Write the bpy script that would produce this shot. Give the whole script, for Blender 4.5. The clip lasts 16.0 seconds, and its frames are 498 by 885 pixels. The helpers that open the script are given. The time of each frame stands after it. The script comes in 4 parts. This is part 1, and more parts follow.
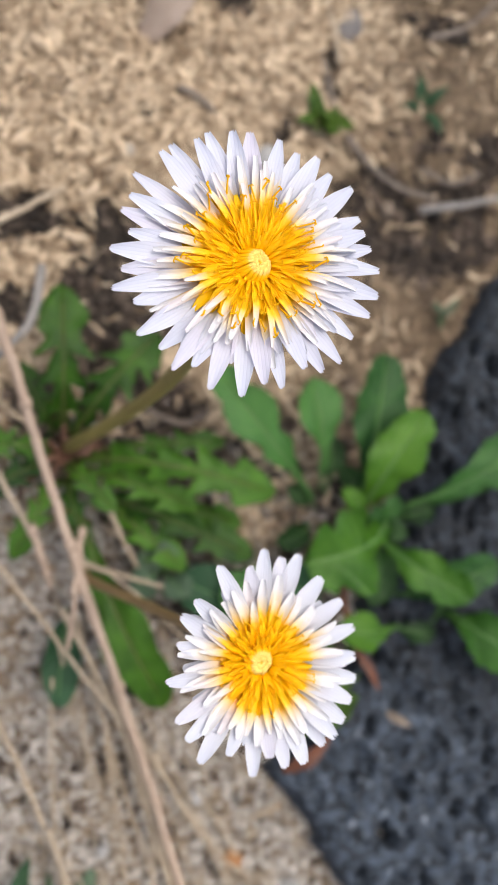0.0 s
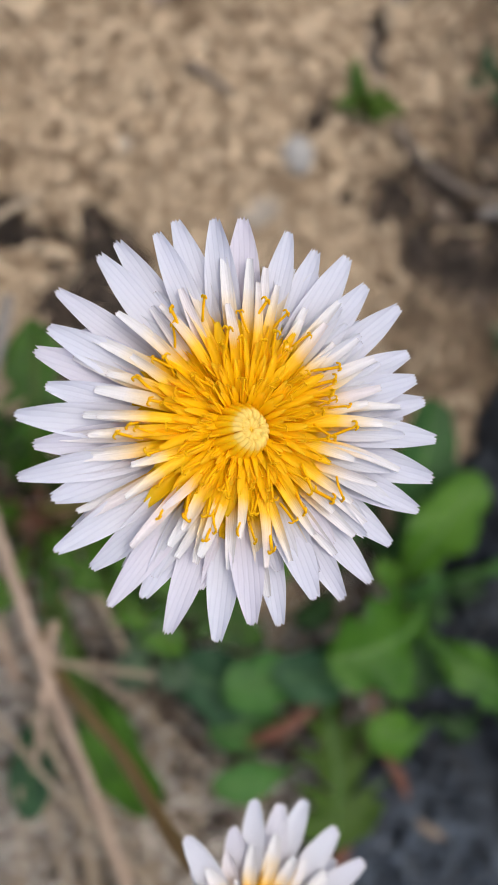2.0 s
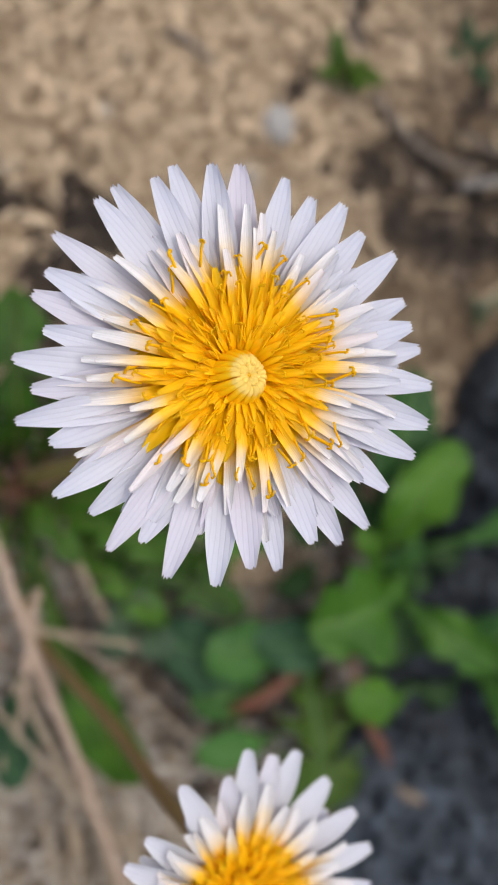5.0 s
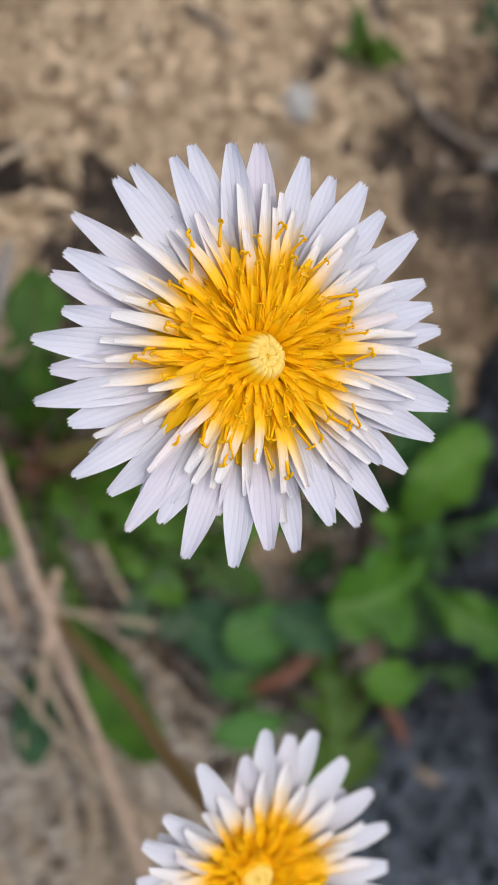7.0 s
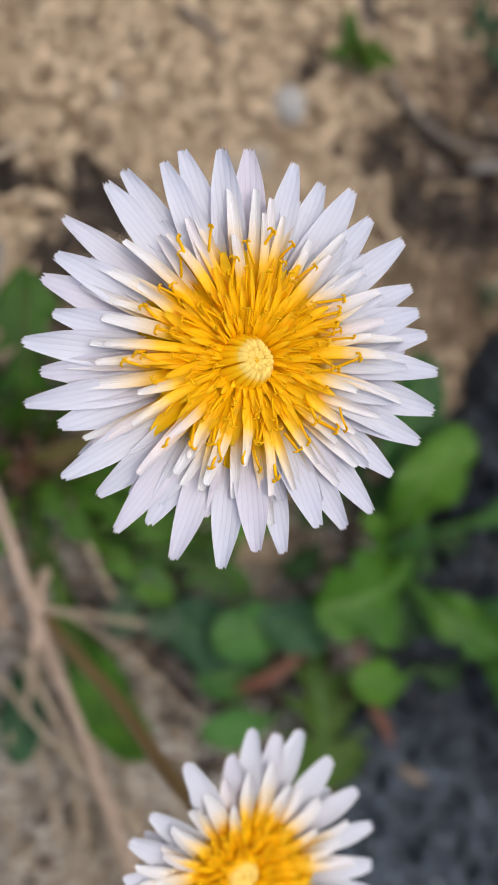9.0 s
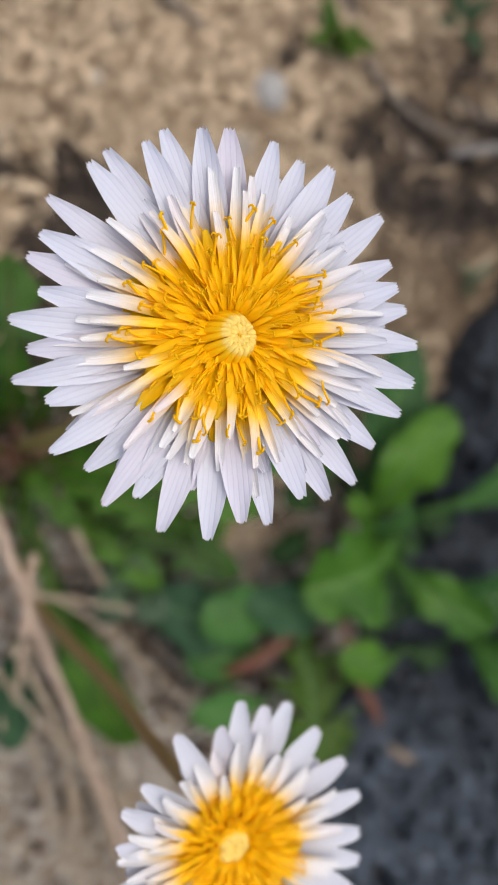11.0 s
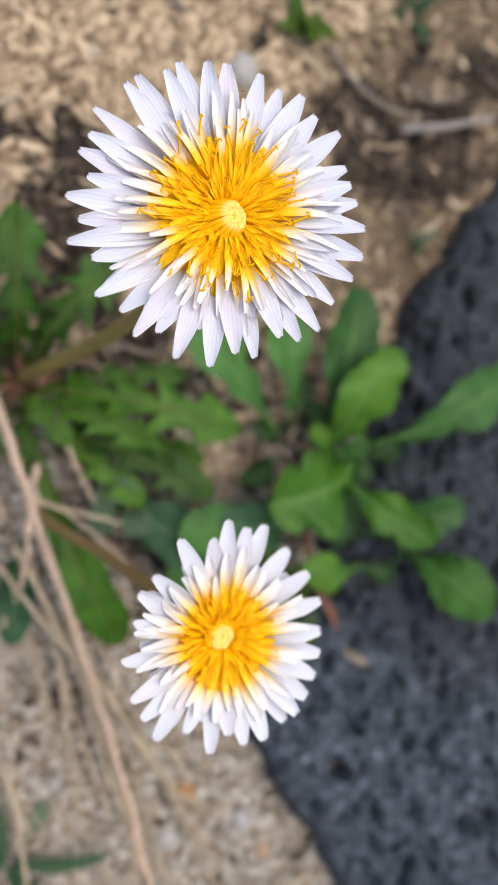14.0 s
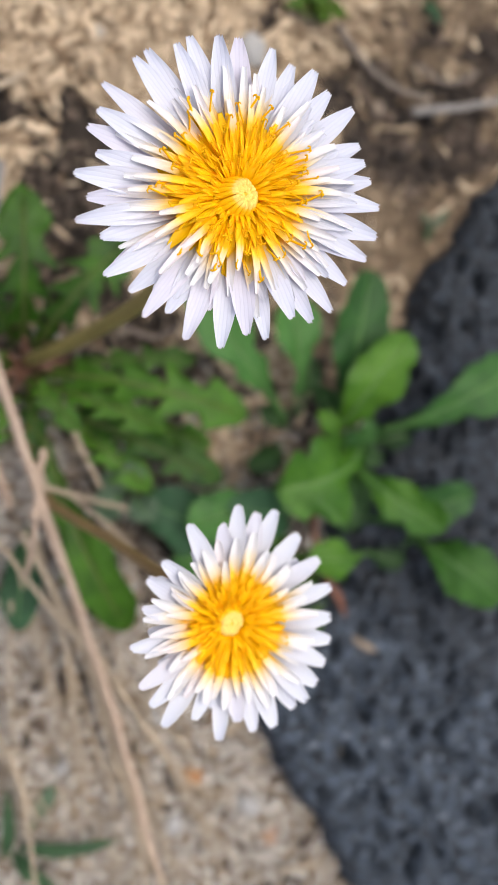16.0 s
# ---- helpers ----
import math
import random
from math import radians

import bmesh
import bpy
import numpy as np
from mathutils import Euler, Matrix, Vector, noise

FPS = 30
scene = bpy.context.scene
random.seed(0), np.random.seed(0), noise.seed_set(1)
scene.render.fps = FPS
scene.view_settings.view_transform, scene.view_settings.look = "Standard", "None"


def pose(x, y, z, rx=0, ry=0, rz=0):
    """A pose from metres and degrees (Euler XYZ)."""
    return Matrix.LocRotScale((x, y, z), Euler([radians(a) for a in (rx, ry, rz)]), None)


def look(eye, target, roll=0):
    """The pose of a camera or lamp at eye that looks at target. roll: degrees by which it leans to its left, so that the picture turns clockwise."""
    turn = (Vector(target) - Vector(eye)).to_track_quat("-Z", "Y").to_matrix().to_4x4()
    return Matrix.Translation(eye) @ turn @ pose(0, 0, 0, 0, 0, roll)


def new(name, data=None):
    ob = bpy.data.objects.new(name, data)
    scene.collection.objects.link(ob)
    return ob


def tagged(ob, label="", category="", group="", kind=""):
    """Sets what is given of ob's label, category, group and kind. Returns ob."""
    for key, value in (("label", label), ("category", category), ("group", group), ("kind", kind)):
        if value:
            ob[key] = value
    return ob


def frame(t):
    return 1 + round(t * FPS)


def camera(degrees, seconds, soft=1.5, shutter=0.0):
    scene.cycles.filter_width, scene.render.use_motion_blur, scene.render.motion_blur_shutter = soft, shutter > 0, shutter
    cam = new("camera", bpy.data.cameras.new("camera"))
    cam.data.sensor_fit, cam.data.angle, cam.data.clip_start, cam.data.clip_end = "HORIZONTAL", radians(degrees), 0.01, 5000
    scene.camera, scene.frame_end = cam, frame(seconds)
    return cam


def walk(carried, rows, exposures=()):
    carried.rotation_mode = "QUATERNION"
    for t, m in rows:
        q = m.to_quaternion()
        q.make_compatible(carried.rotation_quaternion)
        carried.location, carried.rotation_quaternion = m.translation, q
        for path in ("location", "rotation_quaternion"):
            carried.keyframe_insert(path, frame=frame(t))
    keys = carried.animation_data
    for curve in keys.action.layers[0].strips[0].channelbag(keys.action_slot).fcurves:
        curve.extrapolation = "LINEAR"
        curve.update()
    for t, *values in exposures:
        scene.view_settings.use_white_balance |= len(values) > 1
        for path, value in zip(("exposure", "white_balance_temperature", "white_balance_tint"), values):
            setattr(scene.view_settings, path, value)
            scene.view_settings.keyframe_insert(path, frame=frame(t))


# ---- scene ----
cam = camera(30.00, 16.0, soft=0.8)
PATH = [
    (0, (-0.02876, -0.05605, 0.31879), (0.01359, -0.02438, 0.12591), 58.05),
    (0.5, (-0.02753, -0.05169, 0.31619), (0.01525, -0.02201, 0.12309), 60.50),
    (1, (-0.01911, -0.02034, 0.30781), (0.02268, 0.00227, 0.11354), 67.05),
    (1.5, (-0.01317, -0.01619, 0.28403), (0.02584, 0.00306, 0.08882), 69.14),
    (2, (-0.01495, -0.00983, 0.27004), (0.02144, 0.00708, 0.07411), 71.10),
    (2.5, (-0.01562, -0.01078, 0.26935), (0.02161, 0.00420, 0.07342), 74.96),
    (3, (-0.01635, -0.01319, 0.27051), (0.02259, -0.00020, 0.07477), 78.13),
    (5.5, (-0.01775, -0.01532, 0.26829), (0.02516, -0.00097, 0.07347), 77.15),
    (6, (-0.01814, -0.01635, 0.26640), (0.02106, -0.00442, 0.07064), 78.60),
    (6.5, (-0.01752, -0.01524, 0.26812), (0.02053, -0.00508, 0.07203), 80.62),
    (7, (-0.01729, -0.01451, 0.26922), (0.02184, -0.00460, 0.07334), 81.64),
    (7.5, (-0.01732, -0.01392, 0.27000), (0.02250, -0.00366, 0.07428), 81.62),
    (8, (-0.01716, -0.01400, 0.27047), (0.02347, -0.00301, 0.07495), 81.03),
    (8.5, (-0.01755, -0.01393, 0.26989), (0.02363, -0.00320, 0.07447), 81.58),
    (9, (-0.01744, -0.01413, 0.27046), (0.02394, -0.00422, 0.07503), 82.75),
    (11.3, (-0.01741, -0.01742, 0.27348), (0.02717, -0.00896, 0.07869), 84.56),
    (11.5, (-0.01444, -0.02787, 0.28449), (0.03012, -0.01739, 0.08980), 82.29),
    (12, (-0.02515, -0.04405, 0.30244), (0.02121, -0.02977, 0.10842), 77.21),
    (12.5, (-0.02721, -0.04389, 0.30370), (0.02245, -0.02841, 0.11058), 77.15),
    (13, (-0.02716, -0.04311, 0.30373), (0.02317, -0.02925, 0.11067), 79.70),
    (13.5, (-0.02794, -0.04272, 0.30702), (0.02351, -0.03069, 0.11413), 82.12),
    (14, (-0.02820, -0.04220, 0.30715), (0.02448, -0.03156, 0.11451), 84.22),
    (14.5, (-0.02817, -0.04277, 0.30596), (0.02482, -0.03234, 0.11339), 84.56),
    (15, (-0.02804, -0.04233, 0.30606), (0.02448, -0.03309, 0.11330), 85.65),
    (15.5, (-0.02819, -0.04249, 0.30538), (0.02398, -0.03439, 0.11248), 86.86),
    (16, (-0.02829, -0.04277, 0.30451), (0.02354, -0.03497, 0.11150), 87.12),
]
walk(cam, [(t, look(eye, target, roll)) for t, eye, target, roll in PATH],
     exposures=[(t, stops, 6350, 6) for t, stops in ((0, 0.27), (0.8, 0.22), (2.0, -0.09), (9.2, -0.11), (11.3, -0.06), (12.2, 0.24), (16, 0.27))])

# lens blur of a phone camera close to a flower
cam.data.dof.use_dof = True
cam.data.dof.focus_distance = 0.117
cam.data.dof.aperture_fstop = 22.0

# ---- light: open shade under a bright, even sky ----
world = bpy.data.worlds.new("sky")
scene.world = world
world.use_nodes = True
wn = world.node_tree.nodes
sky = wn.new("ShaderNodeTexSky")
sky.sky_type = "NISHITA"
sky.sun_disc = False
sky.sun_elevation, sky.sun_rotation = radians(76), radians(60)
sky.air_density, sky.dust_density = 0.7, 8.0
wn["Background"].inputs["Strength"].default_value = 0.15
world.node_tree.links.new(sky.outputs["Color"], wn["Background"].inputs["Color"])
sun = new("sun", bpy.data.lights.new("sun", "SUN"))
sun.data.energy, sun.data.angle, sun.data.color = 1.1, radians(110), (1.0, 0.97, 0.92)
sun.matrix_world = look((0.20, 0.12, 1.0), (0, 0, 0))

MM = 0.001


# ---- materials ----
def material(name):
    m = bpy.data.materials.new(name)
    m.use_nodes = True
    nt = m.node_tree
    return m, nt, nt.nodes, nt.nodes["Principled BSDF"]


def link(nt, a, b):
    nt.links.new(a, b)


def ramp(nodes, stops):
    r = nodes.new("ShaderNodeValToRGB")
    el = r.color_ramp.elements
    while len(el) < len(stops):
        el.new(0.5)
    for e, (p, c) in zip(el, stops):
        e.position, e.color = p, (*c, 1)
    return r


def noise_node(nodes, nt, coord, scale, detail=4.0, rough=0.6):
    n = nodes.new("ShaderNodeTexNoise")
    n.inputs["Scale"].default_value, n.inputs["Detail"].default_value, n.inputs["Roughness"].default_value = scale, detail, rough
    if coord is not None:
        link(nt, coord, n.inputs["Vector"])
    return n


def math_node(nodes, nt, op, a, b=None, c=None):
    n = nodes.new("ShaderNodeMath")
    n.operation = op
    for i, v in enumerate((a, b, c)):
        if v is None:
            continue
        if isinstance(v, (int, float)):
            n.inputs[i].default_value = v
        else:
            link(nt, v, n.inputs[i])
    return n.outputs[0]


def mix_color(nodes, nt, fac, a, b, kind="MIX"):
    n = nodes.new("ShaderNodeMix")
    n.data_type, n.blend_type = "RGBA", kind
    for sock, v in ((n.inputs[0], fac), (n.inputs[6], a), (n.inputs[7], b)):
        if isinstance(v, (int, float)):
            sock.default_value = v
        elif isinstance(v, tuple):
            sock.default_value = (*v, 1)
        else:
            link(nt, v, sock)
    return n.outputs[2]


def bump(nodes, nt, height, strength, distance, bsdf):
    b = nodes.new("ShaderNodeBump")
    b.inputs["Strength"].default_value, b.inputs["Distance"].default_value = strength, distance
    link(nt, height, b.inputs["Height"])
    link(nt, b.outputs[0], bsdf.inputs["Normal"])
    return b


def sheer(nt, nodes, bsdf, color, share):
    """Lets part of the light through a thin leaf or petal."""
    tr = nodes.new("ShaderNodeBsdfTranslucent")
    mx = nodes.new("ShaderNodeMixShader")
    mx.inputs[0].default_value = share
    link(nt, color, tr.inputs["Color"])
    link(nt, bsdf.outputs[0], mx.inputs[1])
    link(nt, tr.outputs[0], mx.inputs[2])
    link(nt, mx.outputs[0], nodes["Material Output"].inputs["Surface"])


YELLOW, DEEP = (1.0, 0.675, 0.003), (1.0, 0.615, 0.003)
WHITE, LILAC = (0.83, 0.83, 0.845), (0.79, 0.81, 0.905)


def petal_material(name, start, end, base=YELLOW, tip=WHITE, glow=0.28, veined=0.26, relief=0.35):
    """A thin petal, yellow at its base and white or lilac towards its toothed tip, with fine lengthwise veins."""
    m, nt, nodes, bsdf = material(name)
    tc = nodes.new("ShaderNodeTexCoord")
    sep = nodes.new("ShaderNodeSeparateXYZ")
    link(nt, tc.outputs["Object"], sep.inputs[0])
    info = nodes.new("ShaderNodeObjectInfo")
    nz = noise_node(nodes, nt, tc.outputs["Object"], 5.0, 4.0)
    jitter = math_node(nodes, nt, "ADD", math_node(nodes, nt, "MULTIPLY_ADD", info.outputs["Random"], 0.10, -0.05), math_node(nodes, nt, "MULTIPLY_ADD", nz.outputs[0], 0.10, -0.05))
    along = math_node(nodes, nt, "ADD", sep.outputs["X"], jitter)
    cream = tuple(0.42 * a + 0.58 * b for a, b in zip(base, tip))
    warm = tuple(min(0.93, c * k) for c, k in zip(tip, (1.035, 0.995, 0.96)))
    stops = [(0.0, base), (start, base), (0.5 * (start + end), cream), (end, warm)]
    if end < 0.9:
        stops.append((min(0.97, end + 0.42), tip))
    r = ramp(nodes, stops)
    link(nt, along, r.inputs[0])
    # thin veins, a little darker and bluer than the rest
    wob = math_node(nodes, nt, "MULTIPLY_ADD", nz.outputs[0], 0.10, sep.outputs["Y"])
    vein = math_node(nodes, nt, "SINE", math_node(nodes, nt, "MULTIPLY", wob, 44.0))
    vein01 = math_node(nodes, nt, "POWER", math_node(nodes, nt, "MULTIPLY_ADD", vein, 0.5, 0.5), 4.0)
    share = math_node(nodes, nt, "MULTIPLY", math_node(nodes, nt, "MULTIPLY", vein01, veined), math_node(nodes, nt, "MAXIMUM", math_node(nodes, nt, "SUBTRACT", sep.outputs["X"], 0.30), 0.0))
    col = mix_color(nodes, nt, share, r.outputs[0], (0.46, 0.47, 0.60))
    if veined:
        # a bluish stripe down the middle, the edges whiter
        rim = nodes.new("ShaderNodeAttribute")
        rim.attribute_name = "rim"
        stripe = math_node(nodes, nt, "SUBTRACT", 1.0, math_node(nodes, nt, "POWER", rim.outputs["Fac"], 2.5))
        stripe = math_node(nodes, nt, "MULTIPLY", stripe, math_node(nodes, nt, "MULTIPLY", math_node(nodes, nt, "MAXIMUM", math_node(nodes, nt, "SUBTRACT", sep.outputs["X"], 0.40), 0.0), 2.4 * veined))
        col = mix_color(nodes, nt, stripe, col, (0.60, 0.63, 0.80))
    blush = math_node(nodes, nt, "MULTIPLY", math_node(nodes, nt, "POWER", info.outputs["Random"], 5.0), 0.55)
    col = mix_color(nodes, nt, blush, col, mix_color(nodes, nt, 1.0, col, (1.0, 0.885, 0.895), "MULTIPLY"))
    # the very ends of the teeth are dull and pinkish
    dull = math_node(nodes, nt, "MULTIPLY", math_node(nodes, nt, "GREATER_THAN", sep.outputs["X"], 0.995), 0.5 if veined else 0.0)
    col = mix_color(nodes, nt, dull, col, (0.40, 0.33, 0.36))
    link(nt, col, bsdf.inputs["Base Color"])
    bsdf.inputs["Roughness"].default_value = 0.42
    bsdf.inputs["Specular IOR Level"].default_value = 0.16
    hgt = math_node(nodes, nt, "ADD", math_node(nodes, nt, "MULTIPLY", vein01, -0.8), math_node(nodes, nt, "MULTIPLY", nz.outputs[0], 0.5))
    bump(nodes, nt, hgt, relief, 0.00015, bsdf)
    sheer(nt, nodes, bsdf, col, glow)
    return m


M_OUTER = petal_material("petal_outer", 0.30, 0.46, YELLOW, LILAC, 0.38)
M_PALE = petal_material("petal_pale", 0.30, 0.44, YELLOW, (0.72, 0.735, 0.80))
M_SHEER = petal_material("petal_sheer", 0.34, 0.58, YELLOW, (0.81, 0.825, 0.885), 0.38)
M_MID = petal_material("petal_middle", 0.47, 0.78, (1.0, 0.62, 0.003), tip=(0.80, 0.80, 0.82), glow=0.2, veined=0.12)
M_UPPER = petal_material("petal_upper", 0.60, 0.93, (1.0, 0.62, 0.003), tip=(0.81, 0.81, 0.825), glow=0.2, veined=0.12)
M_GOLD = petal_material("petal_gold", 0.7, 1.0, YELLOW, (1.0, 0.69, 0.02), 0.45, 0.0, 0.05)
M_STYLE = petal_material("style", 0.5, 0.97, DEEP, (1.0, 0.57, 0.004), 0.3, 0.0, 0.05)


def bud_material():
    """Closed florets of the heart: golden sides that pale towards the top."""
    m, nt, nodes, bsdf = material("petal_bud")
    tc = nodes.new("ShaderNodeTexCoord")
    sep = nodes.new("ShaderNodeSeparateXYZ")
    link(nt, tc.outputs["Object"], sep.inputs[0])
    nz = noise_node(nodes, nt, tc.outputs["Object"], 1.6, 4.0)
    rise = math_node(nodes, nt, "ADD", math_node(nodes, nt, "MULTIPLY_ADD", sep.outputs["Z"], 0.62, 1.05), math_node(nodes, nt, "MULTIPLY_ADD", nz.outputs[0], 0.24, -0.12))
    r = ramp(nodes, [(0.0, (1.0, 0.58, 0.003)), (0.60, (1.0, 0.63, 0.004)), (0.86, (0.99, 0.69, 0.06)), (1.0, (0.97, 0.75, 0.20))])
    link(nt, rise, r.inputs[0])
    spot = ramp(nodes, [(0.60, (0, 0, 0)), (0.72, (1, 1, 1))])
    link(nt, noise_node(nodes, nt, tc.outputs["Object"], 2.8, 3.0).outputs[0], spot.inputs[0])
    col = mix_color(nodes, nt, math_node(nodes, nt, "MULTIPLY", spot.outputs[0], 0.35), r.outputs[0], (0.93, 0.55, 0.16))
    link(nt, col, bsdf.inputs["Base Color"])
    bsdf.inputs["Roughness"].default_value = 0.5
    bsdf.inputs["Specular IOR Level"].default_value = 0.12
    bump(nodes, nt, nz.outputs[0], 0.3, 0.0002, bsdf)
    sheer(nt, nodes, bsdf, col, 0.3)
    return m


M_BUD = bud_material()


def leaf_material(name, dark, light, rib, rough):
    m, nt, nodes, bsdf = material(name)
    uv = nodes.new("ShaderNodeUVMap")
    sep = nodes.new("ShaderNodeSeparateXYZ")
    link(nt, uv.outputs[0], sep.inputs[0])
    tc = nodes.new("ShaderNodeTexCoord")
    info = nodes.new("ShaderNodeObjectInfo")
    big = noise_node(nodes, nt, tc.outputs["Object"], 90.0, 3.0)
    fine = noise_node(nodes, nt, tc.outputs["Object"], 900.0, 4.0)
    fac = math_node(nodes, nt, "ADD", math_node(nodes, nt, "MULTIPLY", big.outputs[0], 0.9), math_node(nodes, nt, "MULTIPLY_ADD", info.outputs["Random"], 0.5, -0.24))
    base = ramp(nodes, [(0.2, dark), (0.75, light)])
    link(nt, fac, base.inputs[0])
    v = math_node(nodes, nt, "ABSOLUTE", math_node(nodes, nt, "SUBTRACT", sep.outputs["Y"], 0.5))
    # midrib and slanting side veins
    ribm = math_node(nodes, nt, "SUBTRACT", 1.0, math_node(nodes, nt, "SMOOTH_MIN", math_node(nodes, nt, "MULTIPLY", v, 16.0), 1.0, 0.2))
    ribm = math_node(nodes, nt, "MAXIMUM", ribm, 0.0)
    side = math_node(nodes, nt, "SINE", math_node(nodes, nt, "MULTIPLY", math_node(nodes, nt, "SUBTRACT", sep.outputs["X"], math_node(nodes, nt, "MULTIPLY", v, 0.35)), 60.0))
    side = math_node(nodes, nt, "POWER", math_node(nodes, nt, "MAXIMUM", side, 0.0), 8.0)
    veins = math_node(nodes, nt, "MAXIMUM", math_node(nodes, nt, "MULTIPLY", side, 0.3), ribm)
    col = mix_color(nodes, nt, math_node(nodes, nt, "MULTIPLY", veins, 0.34), base.outputs[0], rib)
    spot = math_node(nodes, nt, "GREATER_THAN", fine.outputs[0], 0.68)
    col = mix_color(nodes, nt, math_node(nodes, nt, "MULTIPLY", spot, 0.25), col, (0.16, 0.15, 0.06))
    link(nt, col, bsdf.inputs["Base Color"])
    bsdf.inputs["Roughness"].default_value = rough
    bsdf.inputs["Specular IOR Level"].default_value = 0.3
    hgt = math_node(nodes, nt, "ADD", math_node(nodes, nt, "MULTIPLY", fine.outputs[0], 0.5), math_node(nodes, nt, "MULTIPLY", veins, -0.8))
    bump(nodes, nt, hgt, 0.7, 0.0010, bsdf)
    sheer(nt, nodes, bsdf, col, 0.28)
    return m


M_WEED = leaf_material("weed_leaf", (0.021, 0.080, 0.015), (0.072, 0.196, 0.040), (0.17, 0.30, 0.08), 0.42)
M_DEEP = leaf_material("deep_green_leaf", (0.012, 0.056, 0.006), (0.045, 0.135, 0.014), (0.10, 0.21, 0.05), 0.42)
# the weed's green darkened: shade among its lower leaves put into the colour
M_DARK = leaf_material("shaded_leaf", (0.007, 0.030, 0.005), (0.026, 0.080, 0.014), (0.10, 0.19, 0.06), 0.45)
M_DAND = leaf_material("dandelion_leaf", (0.010, 0.044, 0.003), (0.070, 0.182, 0.012), (0.10, 0.075, 0.024), 0.40)
M_YOUNG = leaf_material("young_leaf", (0.036, 0.118, 0.008), (0.100, 0.232, 0.018), (0.20, 0.35, 0.10), 0.38)
M_OLIVE = leaf_material("olive_leaf", (0.020, 0.052, 0.005), (0.060, 0.118, 0.012), (0.10, 0.15, 0.03), 0.5)
M_TEAL = leaf_material("bluish_leaf", (0.026, 0.078, 0.034), (0.070, 0.172, 0.075), (0.12, 0.22, 0.12), 0.5)
M_DULL = leaf_material("dull_leaf", (0.022, 0.062, 0.028), (0.06, 0.125, 0.055), (0.10, 0.17, 0.08), 0.55)
M_GREY = leaf_material("grey_leaf", (0.07, 0.12, 0.07), (0.16, 0.22, 0.15), (0.24, 0.30, 0.22), 0.6)
M_BLADE = leaf_material("grass_leaf", (0.040, 0.090, 0.010), (0.095, 0.165, 0.020), (0.14, 0.22, 0.05), 0.5)


def plain_material(name, dark, light, scale, rough=0.8, relief=0.0004, fine_scale=1500.0, island=False, spots=None, span=(0.25, 0.75)):
    m, nt, nodes, bsdf = material(name)
    tc = nodes.new("ShaderNodeTexCoord")
    big = noise_node(nodes, nt, tc.outputs["Object"], scale, 4.0)
    fine = noise_node(nodes, nt, tc.outputs["Object"], fine_scale, 5.0)
    fac = math_node(nodes, nt, "ADD", math_node(nodes, nt, "MULTIPLY", big.outputs[0], 0.6), math_node(nodes, nt, "MULTIPLY", fine.outputs[0], 0.4))
    if island:
        geo = nodes.new("ShaderNodeNewGeometry")
        fac = math_node(nodes, nt, "ADD", math_node(nodes, nt, "MULTIPLY", fac, 0.45), math_node(nodes, nt, "MULTIPLY", geo.outputs["Random Per Island"], 0.55))
    r = ramp(nodes, [(span[0], dark), (span[1], light)] if spots is None else [(0.12, spots), (0.28, dark), (0.8, light)])
    link(nt, fac, r.inputs[0])
    link(nt, r.outputs[0], bsdf.inputs["Base Color"])
    bsdf.inputs["Roughness"].default_value = rough
    bump(nodes, nt, fine.outputs[0], 0.7, relief, bsdf)
    return m


M_SOIL = plain_material("soil", (0.010, 0.0075, 0.006), (0.040, 0.029, 0.021), 60.0, 0.95, 0.0025, 350.0)
soil_nodes = M_SOIL.node_tree.nodes
soil_dust = soil_nodes.new("ShaderNodeAttribute")
soil_dust.attribute_name = "dust"
soil_bsdf = soil_nodes["Principled BSDF"]
soil_base = soil_bsdf.inputs["Base Color"].links[0].from_socket
soil_tc = soil_nodes.new("ShaderNodeTexCoord")
soil_patch = ramp(soil_nodes, [(0.40, (0.65, 0.65, 0.65)), (0.60, (1, 1, 1))])
link(M_SOIL.node_tree, noise_node(soil_nodes, M_SOIL.node_tree, soil_tc.outputs["Object"], 9.0, 8.0, 0.7).outputs[0], soil_patch.inputs[0])
soil_tan = ramp(soil_nodes, [(0.35, (0.14, 0.092, 0.054)), (0.65, (0.30, 0.212, 0.128))])
link(M_SOIL.node_tree, noise_node(soil_nodes, M_SOIL.node_tree, soil_tc.outputs["Object"], 280.0, 5.0, 0.7).outputs[0], soil_tan.inputs[0])
soil_share = math_node(soil_nodes, M_SOIL.node_tree, "MULTIPLY", soil_dust.outputs["Fac"], soil_patch.outputs[0])
link(M_SOIL.node_tree, mix_color(soil_nodes, M_SOIL.node_tree, soil_share, soil_base, soil_tan.outputs[0]), soil_bsdf.inputs["Base Color"])
M_CRUMB = plain_material("soil_crumb", (0.012, 0.009, 0.007), (0.125, 0.092, 0.070), 200.0, 0.95, 0.0006, 1200.0, island=True)
M_HUSK = plain_material("rice_husk", (0.215, 0.145, 0.084), (0.72, 0.575, 0.405), 300.0, 0.55, 0.0002, 2500.0, island=True, spots=(0.10, 0.058, 0.032))
M_OLD = plain_material("weathered_husk", (0.27, 0.238, 0.208), (0.82, 0.775, 0.72), 300.0, 0.75, 0.0002, 2500.0, island=True, spots=(0.05, 0.036, 0.028))
M_DAMP = plain_material("damp_husk", (0.095, 0.064, 0.038), (0.26, 0.188, 0.118), 120.0, 0.7, 0.0002, 2500.0, island=True, spots=(0.05, 0.036, 0.025))
